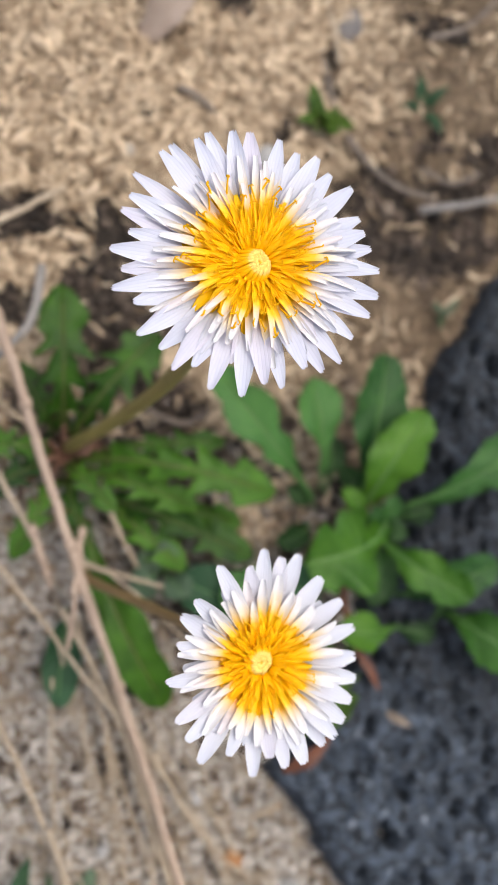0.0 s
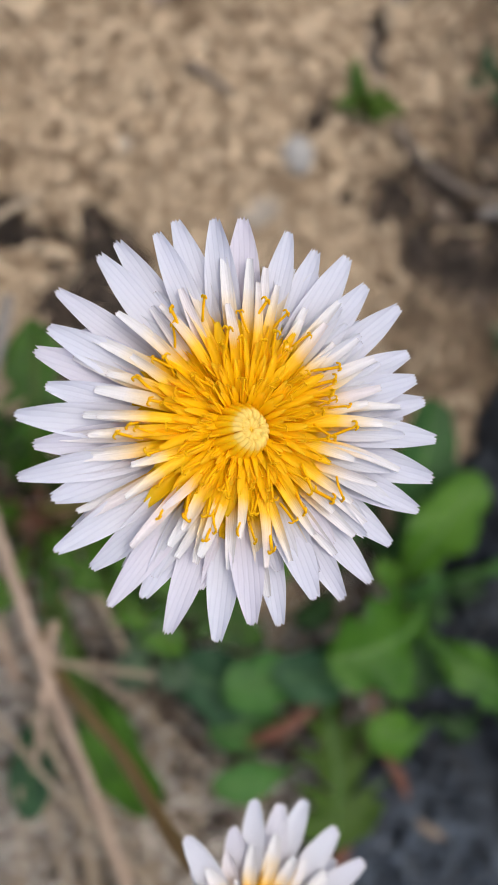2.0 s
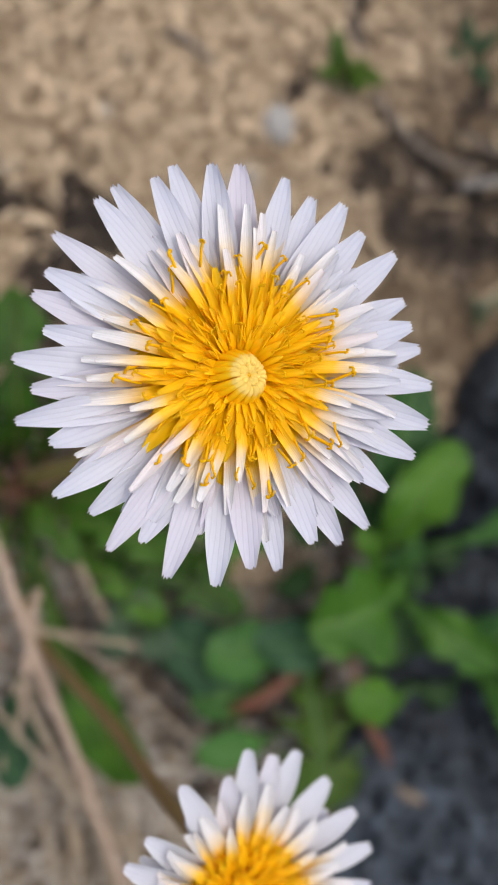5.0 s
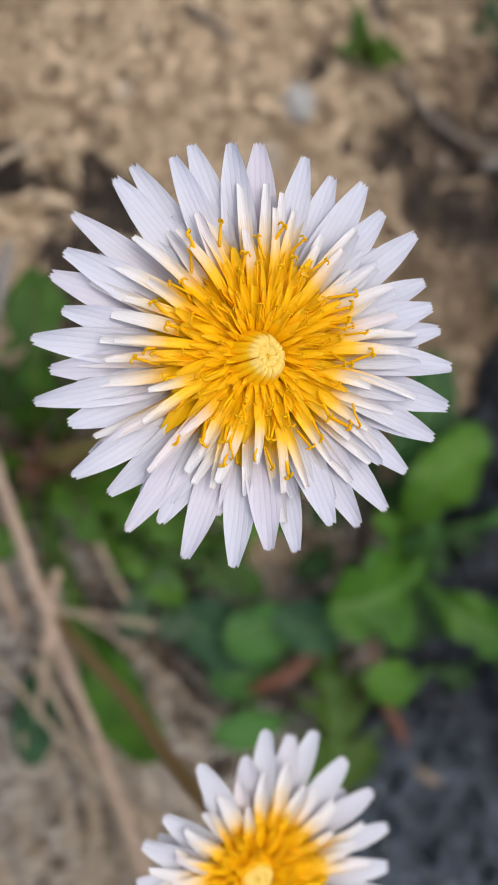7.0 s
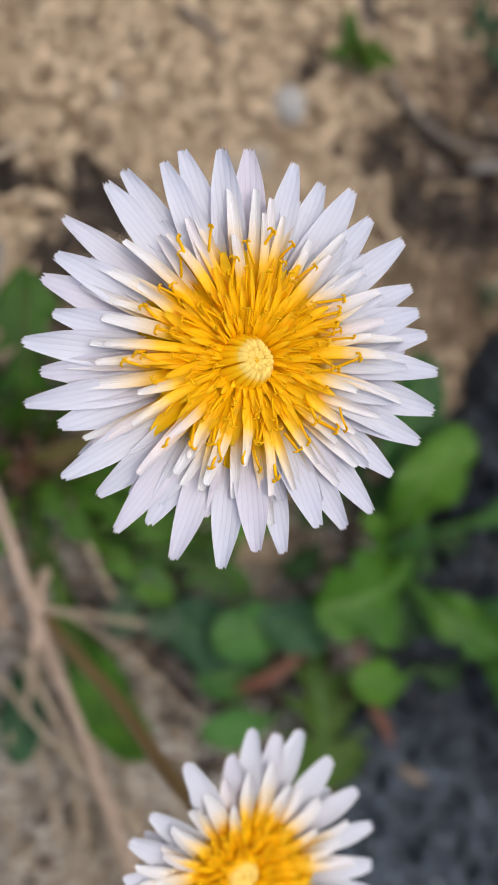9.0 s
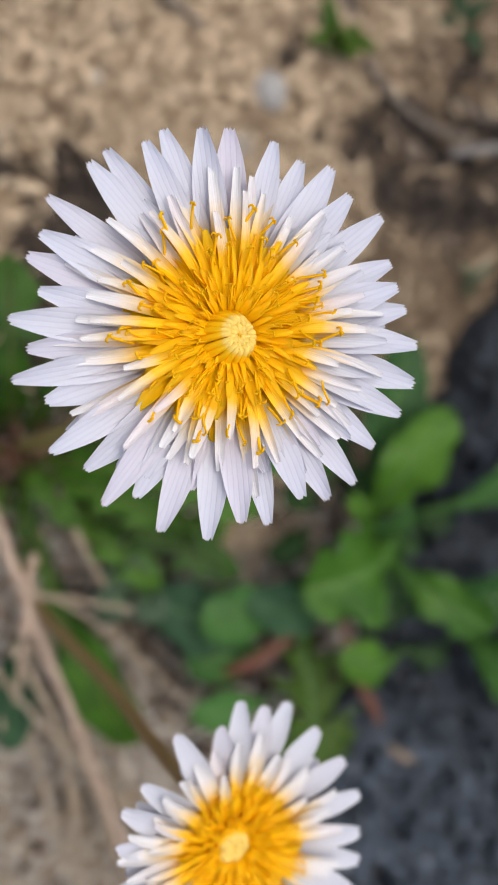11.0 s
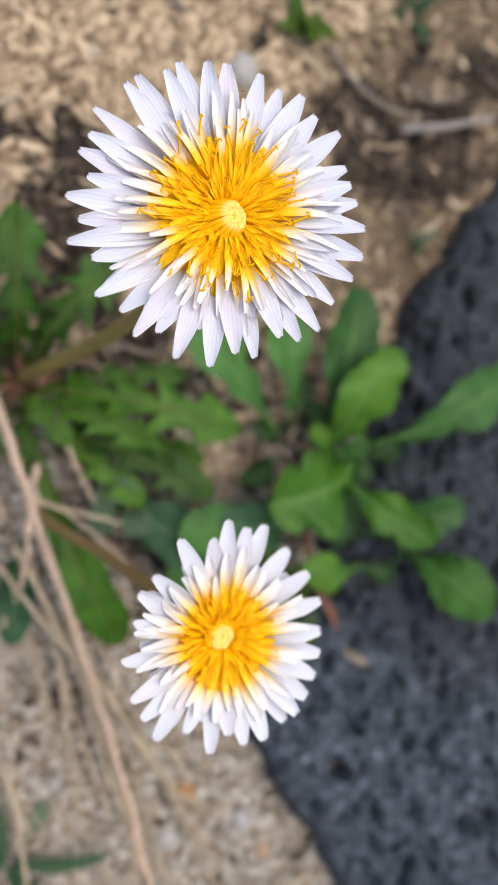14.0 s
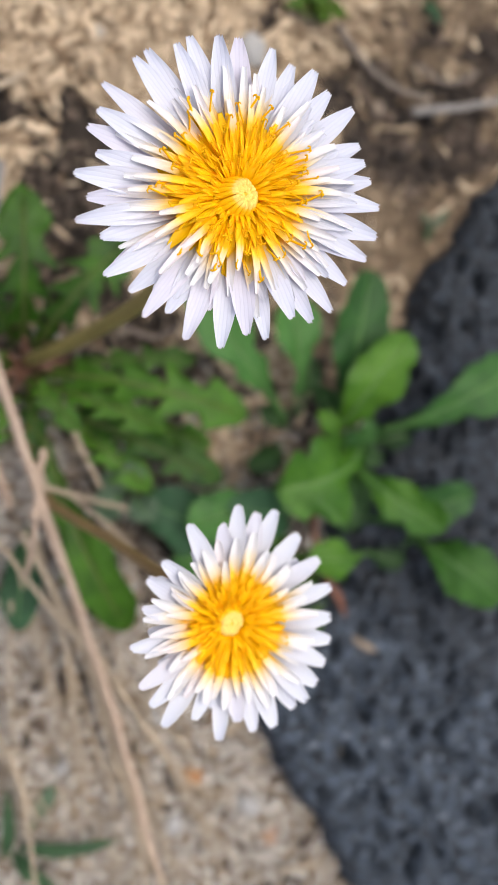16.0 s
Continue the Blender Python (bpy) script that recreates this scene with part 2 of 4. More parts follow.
M_STRAW = plain_material("straw", (0.25, 0.19, 0.13), (0.50, 0.415, 0.31), 150.0, 0.6, 0.0002)
M_STALK = plain_material("dry_stalk", (0.29, 0.20, 0.145), (0.52, 0.405, 0.315), 120.0, 0.55, 0.0002)
M_TWIG = plain_material("twig", (0.085, 0.068, 0.056), (0.26, 0.215, 0.18), 150.0, 0.8, 0.0004)
M_GREYTWIG = plain_material("bleached_twig", (0.15, 0.135, 0.125), (0.32, 0.30, 0.285), 150.0, 0.8, 0.0004)
M_SLATE = plain_material("slate", (0.09, 0.082, 0.08), (0.18, 0.165, 0.16), 120.0, 0.8, 0.0004)
M_RUST = plain_material("rusty_clod", (0.20, 0.085, 0.03), (0.36, 0.19, 0.085), 200.0, 0.9, 0.0005)
M_RED = plain_material("red_stem", (0.065, 0.022, 0.012), (0.18, 0.062, 0.028), 150.0, 0.6, 0.0002)
M_WITHER = plain_material("withered", (0.04, 0.019, 0.012), (0.19, 0.092, 0.055), 150.0, 0.7, 0.0003)
M_DUSTY = plain_material("dusty_stone", (0.27, 0.23, 0.185), (0.43, 0.38, 0.325), 120.0, 0.8, 0.0004)
M_DEAD = plain_material("dead_leaf", (0.12, 0.088, 0.066), (0.30, 0.238, 0.182), 90.0, 0.7, 0.0004)
M_CURLED = plain_material("curled_leaf", (0.17, 0.115, 0.085), (0.50, 0.40, 0.33), 70.0, 0.6, 0.0004)
M_PEBBLE = plain_material("pebble", (0.22, 0.215, 0.21), (0.40, 0.39, 0.38), 120.0, 0.7, 0.0004)
M_STEM = plain_material("flower_stem", (0.175, 0.140, 0.042), (0.33, 0.275, 0.090), 70.0, 0.45, 0.00015)
M_FLOOR = plain_material("flower_floor", (1.0, 0.58, 0.003), (1.0, 0.67, 0.006), 700.0, 0.6, 0.0004)
M_RIB = plain_material("pale_rib", (0.060, 0.145, 0.040), (0.13, 0.24, 0.075), 160.0, 0.45, 0.0001)
M_REDRIB = plain_material("reddish_rib", (0.075, 0.075, 0.022), (0.135, 0.165, 0.045), 45.0, 0.45, 0.0001)
M_CUP = plain_material("bracts", (0.05, 0.10, 0.03), (0.11, 0.18, 0.05), 200.0, 0.5, 0.0002)
M_STONE = plain_material("basalt", (0.004, 0.006, 0.009), (0.088, 0.117, 0.165), 300.0, 0.8, 0.0016, 800.0, span=(0.42, 0.66))
stone_nodes = M_STONE.node_tree.nodes
# the stone's colour is scaled by a tone stored on its mesh
stone_tone = stone_nodes.new("ShaderNodeAttribute")
stone_tone.attribute_name = "paler"
stone_bsdf = stone_nodes["Principled BSDF"]
stone_base = stone_bsdf.inputs["Base Color"].links[0].from_socket
# pale mineral flecks in the dark ground
fleck_at = stone_nodes.new("ShaderNodeTexCoord")
fleck = ramp(stone_nodes, [(0.60, (0, 0, 0)), (0.70, (1, 1, 1))])
link(M_STONE.node_tree, noise_node(stone_nodes, M_STONE.node_tree, fleck_at.outputs["Object"], 330.0, 3.0).outputs[0], fleck.inputs[0])
flecked = mix_color(stone_nodes, M_STONE.node_tree, math_node(stone_nodes, M_STONE.node_tree, "MULTIPLY", fleck.outputs[0], 0.75), stone_base, (0.25, 0.29, 0.35))
link(M_STONE.node_tree, mix_color(stone_nodes, M_STONE.node_tree, 1.0, flecked, stone_tone.outputs["Color"], "MULTIPLY"), stone_bsdf.inputs["Base Color"])


# ---- mesh helpers ----
PLACE = {}


def thing(name, at, label, category, group="", kind=""):
    """An empty at the base of a thing, in mm."""
    ob = new(name)
    PLACE[ob] = Matrix.Translation(Vector(at) * MM)
    ob.matrix_basis = PLACE[ob]
    return tagged(ob, label, category, group, kind)


def part(name, data, mat, parent, label="", at=None):
    """Links a mesh under a thing or a part; at: its pose in the world."""
    if not data.materials:
        data.materials.append(mat)
    ob = new(name, data)
    m = at if at is not None else Matrix.Identity(4)
    PLACE[ob] = m
    if parent is not None:
        ob.parent = parent
        ob.matrix_parent_inverse = PLACE[parent].inverted()
    ob.matrix_basis = m
    return tagged(ob, label) if label else ob


def mesh(name, verts, faces, smooth=True):
    me = bpy.data.meshes.new(name)
    me.from_pydata([tuple(v) for v in verts], [], [tuple(f) for f in faces])
    me.polygons.foreach_set("use_smooth", [smooth] * len(me.polygons))
    me.update()
    return me


def curve_points(pts, steps):
    """A smooth line through the given points."""
    pts = [Vector(p) for p in pts]
    ext = [2 * pts[0] - pts[1], *pts, 2 * pts[-1] - pts[-2]]
    out = []
    for i in range(1, len(ext) - 2):
        a, b, c, d = ext[i - 1 : i + 3]
        for k in range(steps):
            t = k / steps
            out.append(0.5 * (2 * b + (c - a) * t + (2 * a - 5 * b + 4 * c - d) * t * t + (3 * b - a - 3 * c + d) * t**3))
    out.append(pts[-1])
    return out


def tube(pts, radii, sides=8, cap=True):
    """Vertices and faces of a round, tapering rod; its first and last ring are closed."""
    verts, faces = [], []
    n = len(pts)
    ref = Vector((0.13, 0.31, 0.94))
    for i, p in enumerate(pts):
        d = (pts[min(i + 1, n - 1)] - pts[max(i - 1, 0)]).normalized()
        u = d.cross(ref).normalized()
        w = d.cross(u)
        r = radii(i / (n - 1)) if callable(radii) else radii
        for k in range(sides):
            a = 2 * math.pi * k / sides
            verts.append(p + r * (math.cos(a) * u + math.sin(a) * w))
    for i in range(n - 1):
        for k in range(sides):
            j = (k + 1) % sides
            faces.append((i * sides + k, i * sides + j, (i + 1) * sides + j, (i + 1) * sides + k))
    if cap:
        faces.append(tuple(range(sides - 1, -1, -1)))
        faces.append(tuple((n - 1) * sides + k for k in range(sides)))
    return verts, faces


def slab(rows, thick):
    """A thin solid from a grid of points (rows of equal length), thickened downwards."""
    n, m = len(rows), len(rows[0])
    top = [p for row in rows for p in row]
    low = [(p[0], p[1], p[2] - thick) for p in top]
    faces = []
    for i in range(n - 1):
        for j in range(m - 1):
            a, b, c, d = i * m + j, i * m + j + 1, (i + 1) * m + j + 1, (i + 1) * m + j
            faces.append((a, d, c, b))
            faces.append(tuple(n * m + v for v in (a, b, c, d)))
    rim = [*range(m), *(i * m + m - 1 for i in range(1, n)), *((n - 1) * m + j for j in range(m - 2, -1, -1)), *(i * m for i in range(n - 2, 0, -1))]
    # the rim has corners of its own, so that the faces shade crisply
    k, both = len(rim), top + low
    edge = [both[v] for v in rim] + [both[n * m + v] for v in rim]
    for q in range(k):
        faces.append((2 * n * m + q, 2 * n * m + (q + 1) % k, 2 * n * m + k + (q + 1) % k, 2 * n * m + k + q))
    return both + edge, faces


# ---- ground ----
def land(x, y):
    """Height of the ground in mm: a heap of husks that falls off to one side."""
    g = -0.21 * x + 0.165 * y
    lean = np.where(g > 0, 24 * np.tanh(g / 24), 13 * np.tanh(g / 13))
    heap = 11 * np.exp(-(((x + 22) / 60) ** 2 + ((y - 118) / 55) ** 2))
    fade = np.exp(-((x / 600) ** 2 + (y / 600) ** 2))
    return -11 + (lean + heap) * fade + 1.6 * np.sin(x / 17 + 1.3 * np.sin(y / 23)) * np.sin(y / 19 + x / 41)


def axis(lo, hi, step):
    near = np.arange(lo, hi + step, step)
    far = np.geomspace(15, 30000, 16)
    return np.concatenate([lo - far[::-1], near, near[-1] + far])


gx, gy = axis(-150, 240, 3.0), axis(-240, 270, 3.0)
GX, GY = np.meshgrid(gx, gy)
GZ = land(GX, GY)
rough = np.random.default_rng(3).normal(0, 0.35, GZ.shape)
GZ = GZ + rough * (np.abs(GX) < 260) * (np.abs(GY) < 280)
nx, ny = len(gx), len(gy)
gfaces = [(j * nx + i, j * nx + i + 1, (j + 1) * nx + i + 1, (j + 1) * nx + i) for j in range(ny - 1) for i in range(nx - 1)]
ground_mesh = mesh("ground", np.stack([GX, GY, GZ], -1).reshape(-1, 3) * MM, gfaces)
ground = part("ground", ground_mesh, M_SOIL, None)
tagged(ground, "brown garden soil scattered with rice husks", "ground", kind="structure")

# bare, dark patches of soil: centre and half-axes in mm
BARE = [
    (-46, 64, 18, 9), (80, -20, 20, 14), (60, -70, 22, 16), (-10, 54, 15, 20), (-14, 28, 18, 15), (12, 8, 22, 12), (112, 82, 28, 14), (72, 97, 7, 10), (86, 90, 12, 9), (106, 78, 22, 11), (62, 142, 7, 12), (110, 174, 16, 6),
    (46, 116, 4, 9), (23, 156, 8, 6), (130, 112, 12, 8), (14, -48, 22, 12), (-24, -12, 18, 14), (24, -14, 36, 14),
    (-2, 34, 22, 16), (38, -104, 12, 6), (40, -58, 26, 14), (76, -40, 14, 44), (100, 99, 28, 7), (128, 92, 22, 13), (98, 83, 24, 11), (144, 130, 16, 12), (46, -74, 24, 20), (8, -62, 22, 16), (14, -34, 24, 14), (62, -6, 12, 20),
    (119, 110, 19, 11), (128, 88, 15, 13), (95, 107, 13, 8), (112, 128, 9, 6), (133, 119, 11, 13), (-40, 63, 16, 7), (-16, 42, 16, 13), (-3, 23, 13, 11), (-17, 16, 12, 13), (-46, 34, 9, 11), (-34, 4, 11, 13), (-13, 57, 9, 11),
]


def bare(x, y):
    b = np.zeros_like(x)
    for cx, cy, rx, ry in BARE:
        b = np.maximum(b, np.exp(-0.8 * (((x - cx) / rx) ** 2 + ((y - cy) / ry) ** 2)))
    wob = 0.20 * np.sin(x / 7.3 + np.sin(y / 9.1)) * np.sin(y / 6.1 + 1.4 * np.sin(x / 8.3)) + 0.16 * np.sin(x / 3.1 + 2 * np.sin(y / 5.3)) * np.sin(y / 2.7 + np.sin(x / 4.1))
    return b + wob


def turns(rng, n, tilt):
    """Rotation matrices: any heading, any roll, tilted a little."""
    yaw, pitch, roll = rng.uniform(0, 2 * np.pi, n), rng.normal(0, tilt, n), rng.normal(0, 0.7, n)
    cy, sy, cp, sp, cr, sr = np.cos(yaw), np.sin(yaw), np.cos(pitch), np.sin(pitch), np.cos(roll), np.sin(roll)
    z, o = np.zeros(n), np.ones(n)
    ry = np.stack([np.stack([cy, -sy, z], -1), np.stack([sy, cy, z], -1), np.stack([z, z, o], -1)], 1)
    rp = np.stack([np.stack([cp, z, sp], -1), np.stack([z, o, z], -1), np.stack([-sp, z, cp], -1)], 1)
    rr = np.stack([np.stack([o, z, z], -1), np.stack([z, cr, -sr], -1), np.stack([z, sr, cr], -1)], 1)
    return ry @ rp @ rr


def scatter(name, verts, faces, places, rots, sizes, mat, label, category):
    """Many loose pieces as one mesh."""
    v = np.einsum("nij,nkj->nki", rots, verts[None] * sizes[:, None]) + places[:, None]
    k = len(verts)
    allf = (np.array(faces)[None] + k * np.arange(len(places))[:, None, None]).reshape(-1, len(faces[0]))
    me = mesh(name, [], [])
    me.from_pydata((v.reshape(-1, 3) * MM).tolist(), [], allf.tolist())
    me.polygons.foreach_set("use_smooth", [True] * len(me.polygons))
    ob = part(name, me, mat, None)
    return tagged(ob, label, category, kind="stuff")


# a husk: a narrow boat with two pointed ends and a ridge
HV, HF = [], []
for s, w, h in ((-1.0, 0.05, 0.0), (-0.45, 0.25, 0.05), (0.4, 0.26, 0.06), (1.0, 0.04, -0.04)):
    HV += [(s, -w, h), (s, -0.1 * w, h + 0.75 * w), (s, w, h), (s, 0.0, h - 0.3 * w)]
for i in range(3):
    for k in range(4):
        j = (k + 1) % 4
        HF.append((4 * i + k, 4 * i + j, 4 * i + 4 + j, 4 * i + 4 + k))
HV = np.array(HV)


def husks(seed, n, box, name, mat, label, keep, size, lift):
    rng = np.random.default_rng(seed)
    x, y = rng.uniform(box[0], box[1], n), rng.uniform(box[2], box[3], n)
    rim = np.minimum(np.minimum(x - box[0], box[1] - x), np.minimum(y - box[2], box[3] - y) if name == "rice_husk_heap" else np.minimum(box[3] - y + 15, y - box[2] + 15))
    ok = rng.uniform(0, 1, n) < keep(x, y) * smooth(0, 18, rim)
    x, y = x[ok], y[ok]
    z = land(x, y) + rng.uniform(-0.2, lift, len(x))
    sz = rng.normal(size, 0.2 * size, len(x)).clip(0.45 * size, 1.5 * size)
    s3 = np.stack([sz, sz * rng.uniform(0.75, 1.1, len(x)), sz * rng.uniform(0.6, 1.0, len(x))], -1)
    return scatter(name, HV, HF, np.stack([x, y, z], -1), turns(rng, len(x), 0.32), s3, mat, label, "husks")


def smooth(a, b, v):
    t = np.clip((v - a) / (b - a), 0, 1)
    return t * t * (3 - 2 * t)


def heap_share(x, y):
    """Where the fresh husks lie, against the older, damper ones."""
    return 1 - smooth(45, 95, x - 0.15 * (y - 100) + 9 * np.sin(y / 13))


def covered(x, y):
    return 1.0 - 0.985 * smooth(0.35, 0.62, bare(x, y))


def between(x, y):
    """Pockets of fresh husks between the two plants."""
    return np.exp(-(((x - 47) / 13) ** 2) - ((y + 30) / 8) ** 2) + np.exp(-(((x - 68) / 8) ** 2) - ((y + 4) / 14) ** 2)


def fresh(x, y):
    return covered(x, y) * smooth(-22, 12, y + 0.10 * x + 6 * np.sin(x / 9)) * (0.08 + 0.92 * heap_share(x, y)) + 0.004 + 0.6 * between(x, y)


def damp(x, y):
    return covered(x, y) * smooth(-22, 12, y + 0.10 * x) * (1 - heap_share(x, y))


def old(x, y):
    return (1.0 - 0.74 * smooth(0.4, 0.7, bare(x, y))) * (1 - smooth(-30, 10, y + 0.10 * x)) + 0.04


dust = ground_mesh.attributes.new("dust", "FLOAT", "POINT")
dust.data.foreach_set("value", np.clip(0.9 * covered(GX, GY), 0, 1).astype(np.float32).ravel())
husks(11, 65000, (-130, 205, -54, 255), "rice_husk_heap", M_HUSK, "loose tan rice husks spread over the soil", fresh, 3.9, 3.0)
husks(13, 36000, (30, 200, -30, 245), "damp_husk_litter", M_DAMP, "damp brown rice husks mixed with soil", damp, 3.0, 2.0)
husks(12, 38000, (-120, 190, -215, 30), "weathered_husk_litter", M_OLD, "weathered greyish husks and chaff lying on the soil", old, 1.85, 2.1)

# crumbs of soil, thickest where it lies bare
CV = np.array([(0.9, 0, 0), (0.2, 0.95, 0.1), (-0.85, 0.3, 0), (-0.4, -0.9, -0.1), (0.5, -0.7, 0.15), (0.1, 0.1, 0.8), (0, 0, -0.7)])
CF = [(0, 1, 5), (1, 2, 5), (2, 3, 5), (3, 4, 5), (4, 0, 5), (1, 0, 6), (2, 1, 6), (3, 2, 6), (4, 3, 6), (0, 4, 6)]
rng = np.random.default_rng(21)
cx, cy = rng.uniform(-110, 190, 70000), rng.uniform(-210, 230, 70000)
ok = rng.uniform(0, 1, 70000) < 0.035 + 0.13 * smooth(-40, -90, cy) + 0.9 * smooth(0.25, 0.6, bare(cx, cy))
cx, cy = cx[ok], cy[ok]
cs = rng.gamma(1.8, 0.52, len(cx)).clip(0.35, 3.6)
c3 = cs[:, None] * rng.uniform(0.6, 1.3, (len(cx), 3))
scatter("soil_crumbs", CV, CF, np.stack([cx, cy, land(cx, cy) + 0.4 * cs], -1), turns(rng, len(cx), 0.6), c3, M_CRUMB, "dark crumbs of soil on the ground", "soil")

# chips of dry chaff among the litter
FV = np.array([(-1, -0.3, 0), (1, -0.22, 0.1), (1.1, 0.2, 0.05), (-0.9, 0.32, 0.12), (-1, -0.3, -0.12), (1, -0.22, -0.02), (1.1, 0.2, -0.07), (-0.9, 0.32, 0.0)])
FF = [(0, 1, 2, 3), (7, 6, 5, 4), (0, 4, 5, 1), (1, 5, 6, 2), (2, 6, 7, 3), (3, 7, 4, 0)]
rng = np.random.default_rng(22)
fx, fy = rng.uniform(-110, 150, 5200), rng.uniform(-210, 60, 5200)
ok = rng.uniform(0, 1, 5200) < 0.25 + 0.6 * smooth(20, -60, fy)
fx, fy = fx[ok], fy[ok]
f3 = (0.9 + rng.gamma(1.6, 0.9, (len(fx), 1))).clip(0.9, 6.0) * np.array([[1.0, 0.5, 0.5]]) * rng.uniform(0.6, 1.5, (len(fx), 3))
scatter("dry_chaff", FV, FF, np.stack([fx, fy, land(fx, fy) + rng.uniform(0.5, 3.0, len(fx))], -1), turns(rng, len(fx), 0.35), f3, M_STRAW, "small pale chips of dry straw and chaff", "chaff")


# ---- basalt stone, full of pits ----
def stone_edge(y):
    """Where the stone's left side lies, in mm, at a given y."""
    ys = [-260, -184, -156, -131, -119, -110, -80, -45, -10, 10, 34, 71, 110]
    xs = [150, 112, 91, 72, 62, 71, 86, 98, 107, 111, 119, 140, 165]
    return np.interp(y, ys, xs)


step = 0.9
sx, sy = np.arange(54, 262, step), np.arange(-250, 108, step)
SX, SY = np.meshgrid(sx, sy)
rng = np.random.default_rng(31)
inside = SX - stone_edge(SY) + 1.6 * np.sin(SY / 5.0) + 1.0 * np.sin(SY / 2.3 + 1) + 0.8
edge = np.minimum(np.minimum(inside, 258 - SX), np.minimum(SY + 246, 104 - SY))
SZ = -7.0 + 1.3 * np.sin(SX / 16 + 1) * np.sin(SY / 21) + 0.7 * np.sin(SX / 5.5 + SY / 7.0) * np.sin(SY / 4.6)
SZ = SZ - 9.0 * (1 - np.sqrt(np.clip(edge / 9.0, 0, 1) * (2 - np.clip(edge / 9.0, 0, 1)))) - 26.0 * np.clip(-edge / 4.0, 0, 1)
for _ in range(2400):
    px, py = rng.uniform(56, 220), rng.uniform(-248, 104)
    r = min(0.7 + rng.gamma(1.2, 0.85), 5.0)
    i0, i1 = np.searchsorted(sx, (px - 2 * r, px + 2 * r))
    j0, j1 = np.searchsorted(sy, (py - 2 * r, py + 2 * r))
    d = np.hypot((SX[j0:j1, i0:i1] - px) * rng.uniform(0.8, 1.4), (SY[j0:j1, i0:i1] - py) * rng.uniform(0.7, 1.1)) / r
    SZ[j0:j1, i0:i1] -= rng.uniform(0.4, 1.2) * r * np.clip(1 - d**2.0, 0, 1) ** 0.8
for _ in range(1000):
    px, py = rng.uniform(60, 220), rng.uniform(-246, 100)
    r = 1.1 + min(rng.gamma(1.3, 0.7), 2.6)
    i0, i1 = np.searchsorted(sx, (px - 2 * r, px + 2 * r))
    j0, j1 = np.searchsorted(sy, (py - 2 * r, py + 2 * r))
    d = np.hypot((SX[j0:j1, i0:i1] - px) * rng.uniform(1.0, 1.8), (SY[j0:j1, i0:i1] - py) * rng.uniform(0.6, 1.0)) / r
    SZ[j0:j1, i0:i1] -= rng.uniform(2.2, 4.0) * r * np.clip(1 - d**3.0, 0, 1)
SZ += rng.normal(0, 0.16, SZ.shape)
kx, ky = len(sx), len(sy)
sv = np.stack([SX, SY, SZ], -1).reshape(-1, 3)
keep = (edge > -5.0).reshape(-1)
sf = [(j * kx + i, j * kx + i + 1, (j + 1) * kx + i + 1, (j + 1) * kx + i) for j in range(ky - 1) for i in range(kx - 1)]
sf = [f for f in sf if all(keep[v] for v in f)]
stone_mesh = mesh("basalt_stone", sv * MM, sf)
# tone of the stone: about half as bright beside the weed, full further down
paler = stone_mesh.attributes.new("paler", "FLOAT", "POINT")
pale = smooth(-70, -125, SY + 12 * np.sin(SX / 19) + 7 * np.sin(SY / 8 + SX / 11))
paler.data.foreach_set("value", (0.48 + 0.52 * pale).astype(np.float32).ravel())
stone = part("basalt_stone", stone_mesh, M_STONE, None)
tagged(stone, "dark grey basalt stone full of pits, set in the soil", "stone")


# ---- leaves ----
def half_width(kind, s, k):
    """The leaf's half width (of 1) at s from base to tip, for its own lobe phase k."""
    if kind == "lobed":
        # teeth that lean back towards the base, growing towards a blunt end lobe
        env = 0.16 + 0.84 * min(1.0, s / 0.60) ** 0.9
        if s > 0.80:
            env *= max(0.0, 1 - ((s - 0.80) / 0.20) ** 2.2) ** 0.8
        f = (s * 4.9 + 0.8 * k) % 1.0
        cut = 1.0 - (0.70 + 0.16 * k) * f**0.7
        blend = min(1.0, max(0.0, (s - 0.80) / 0.05))
        cut = cut * (1 - blend) + (0.74 + 0.12 * k) * blend
        fine = 0.05 * math.sin(s * 71 + 9 * k)
        return env * (cut + fine if s > 0.10 else 0.45)
    if kind == "broad":
        env = 0.12 + 0.88 * min(1.0, max(0.0, s - 0.25) / 0.45) ** 1.1
        if s > 0.74:
            env *= math.sqrt(max(0.0, 1 - ((s - 0.74) / 0.26) ** 2))
        return env * (0.88 + 0.12 * math.sin(s * 21 + 6 * k))
    if kind == "blade":
        return math.sin(math.pi * min(1.0, 0.06 + 0.94 * s) ** 0.85) ** 0.8 * (0.92 + 0.08 * math.sin(s * 40))
    start = {"spoon": 0.40, "cut": 0.28, "oblong": 0.16}.get(kind, 0.12)
    if s < start:
        return 0.11 + 0.10 * (s / start) ** 4
    u = (s - start) / (1 - start)
    env = 0.21 + 0.79 * math.sin(0.5 * math.pi * min(1.0, u / 0.55)) ** 1.3
    if u > 0.60:
        env *= math.sqrt(max(0.0, 1 - ((u - 0.60) / 0.40) ** 2))
    deep = 0.30 * (0.7 + 0.6 * k) if kind == "cut" else (0.17 if kind == "oblong" else 0.10) * (0.3 + 1.3 * k)
    lobes = 1.0 - deep * abs(math.sin(math.pi * ((1.7 + 0.9 * k) * u + 0.8 * k))) ** 6 * (1 if u < 0.8 else 0.4) - 0.085 * abs(math.sin(math.pi * (6.0 * u + 2 * k)))
    return max(0.10 * (1 - u), env * lobes)


LEAF_RNG = random.Random(5)


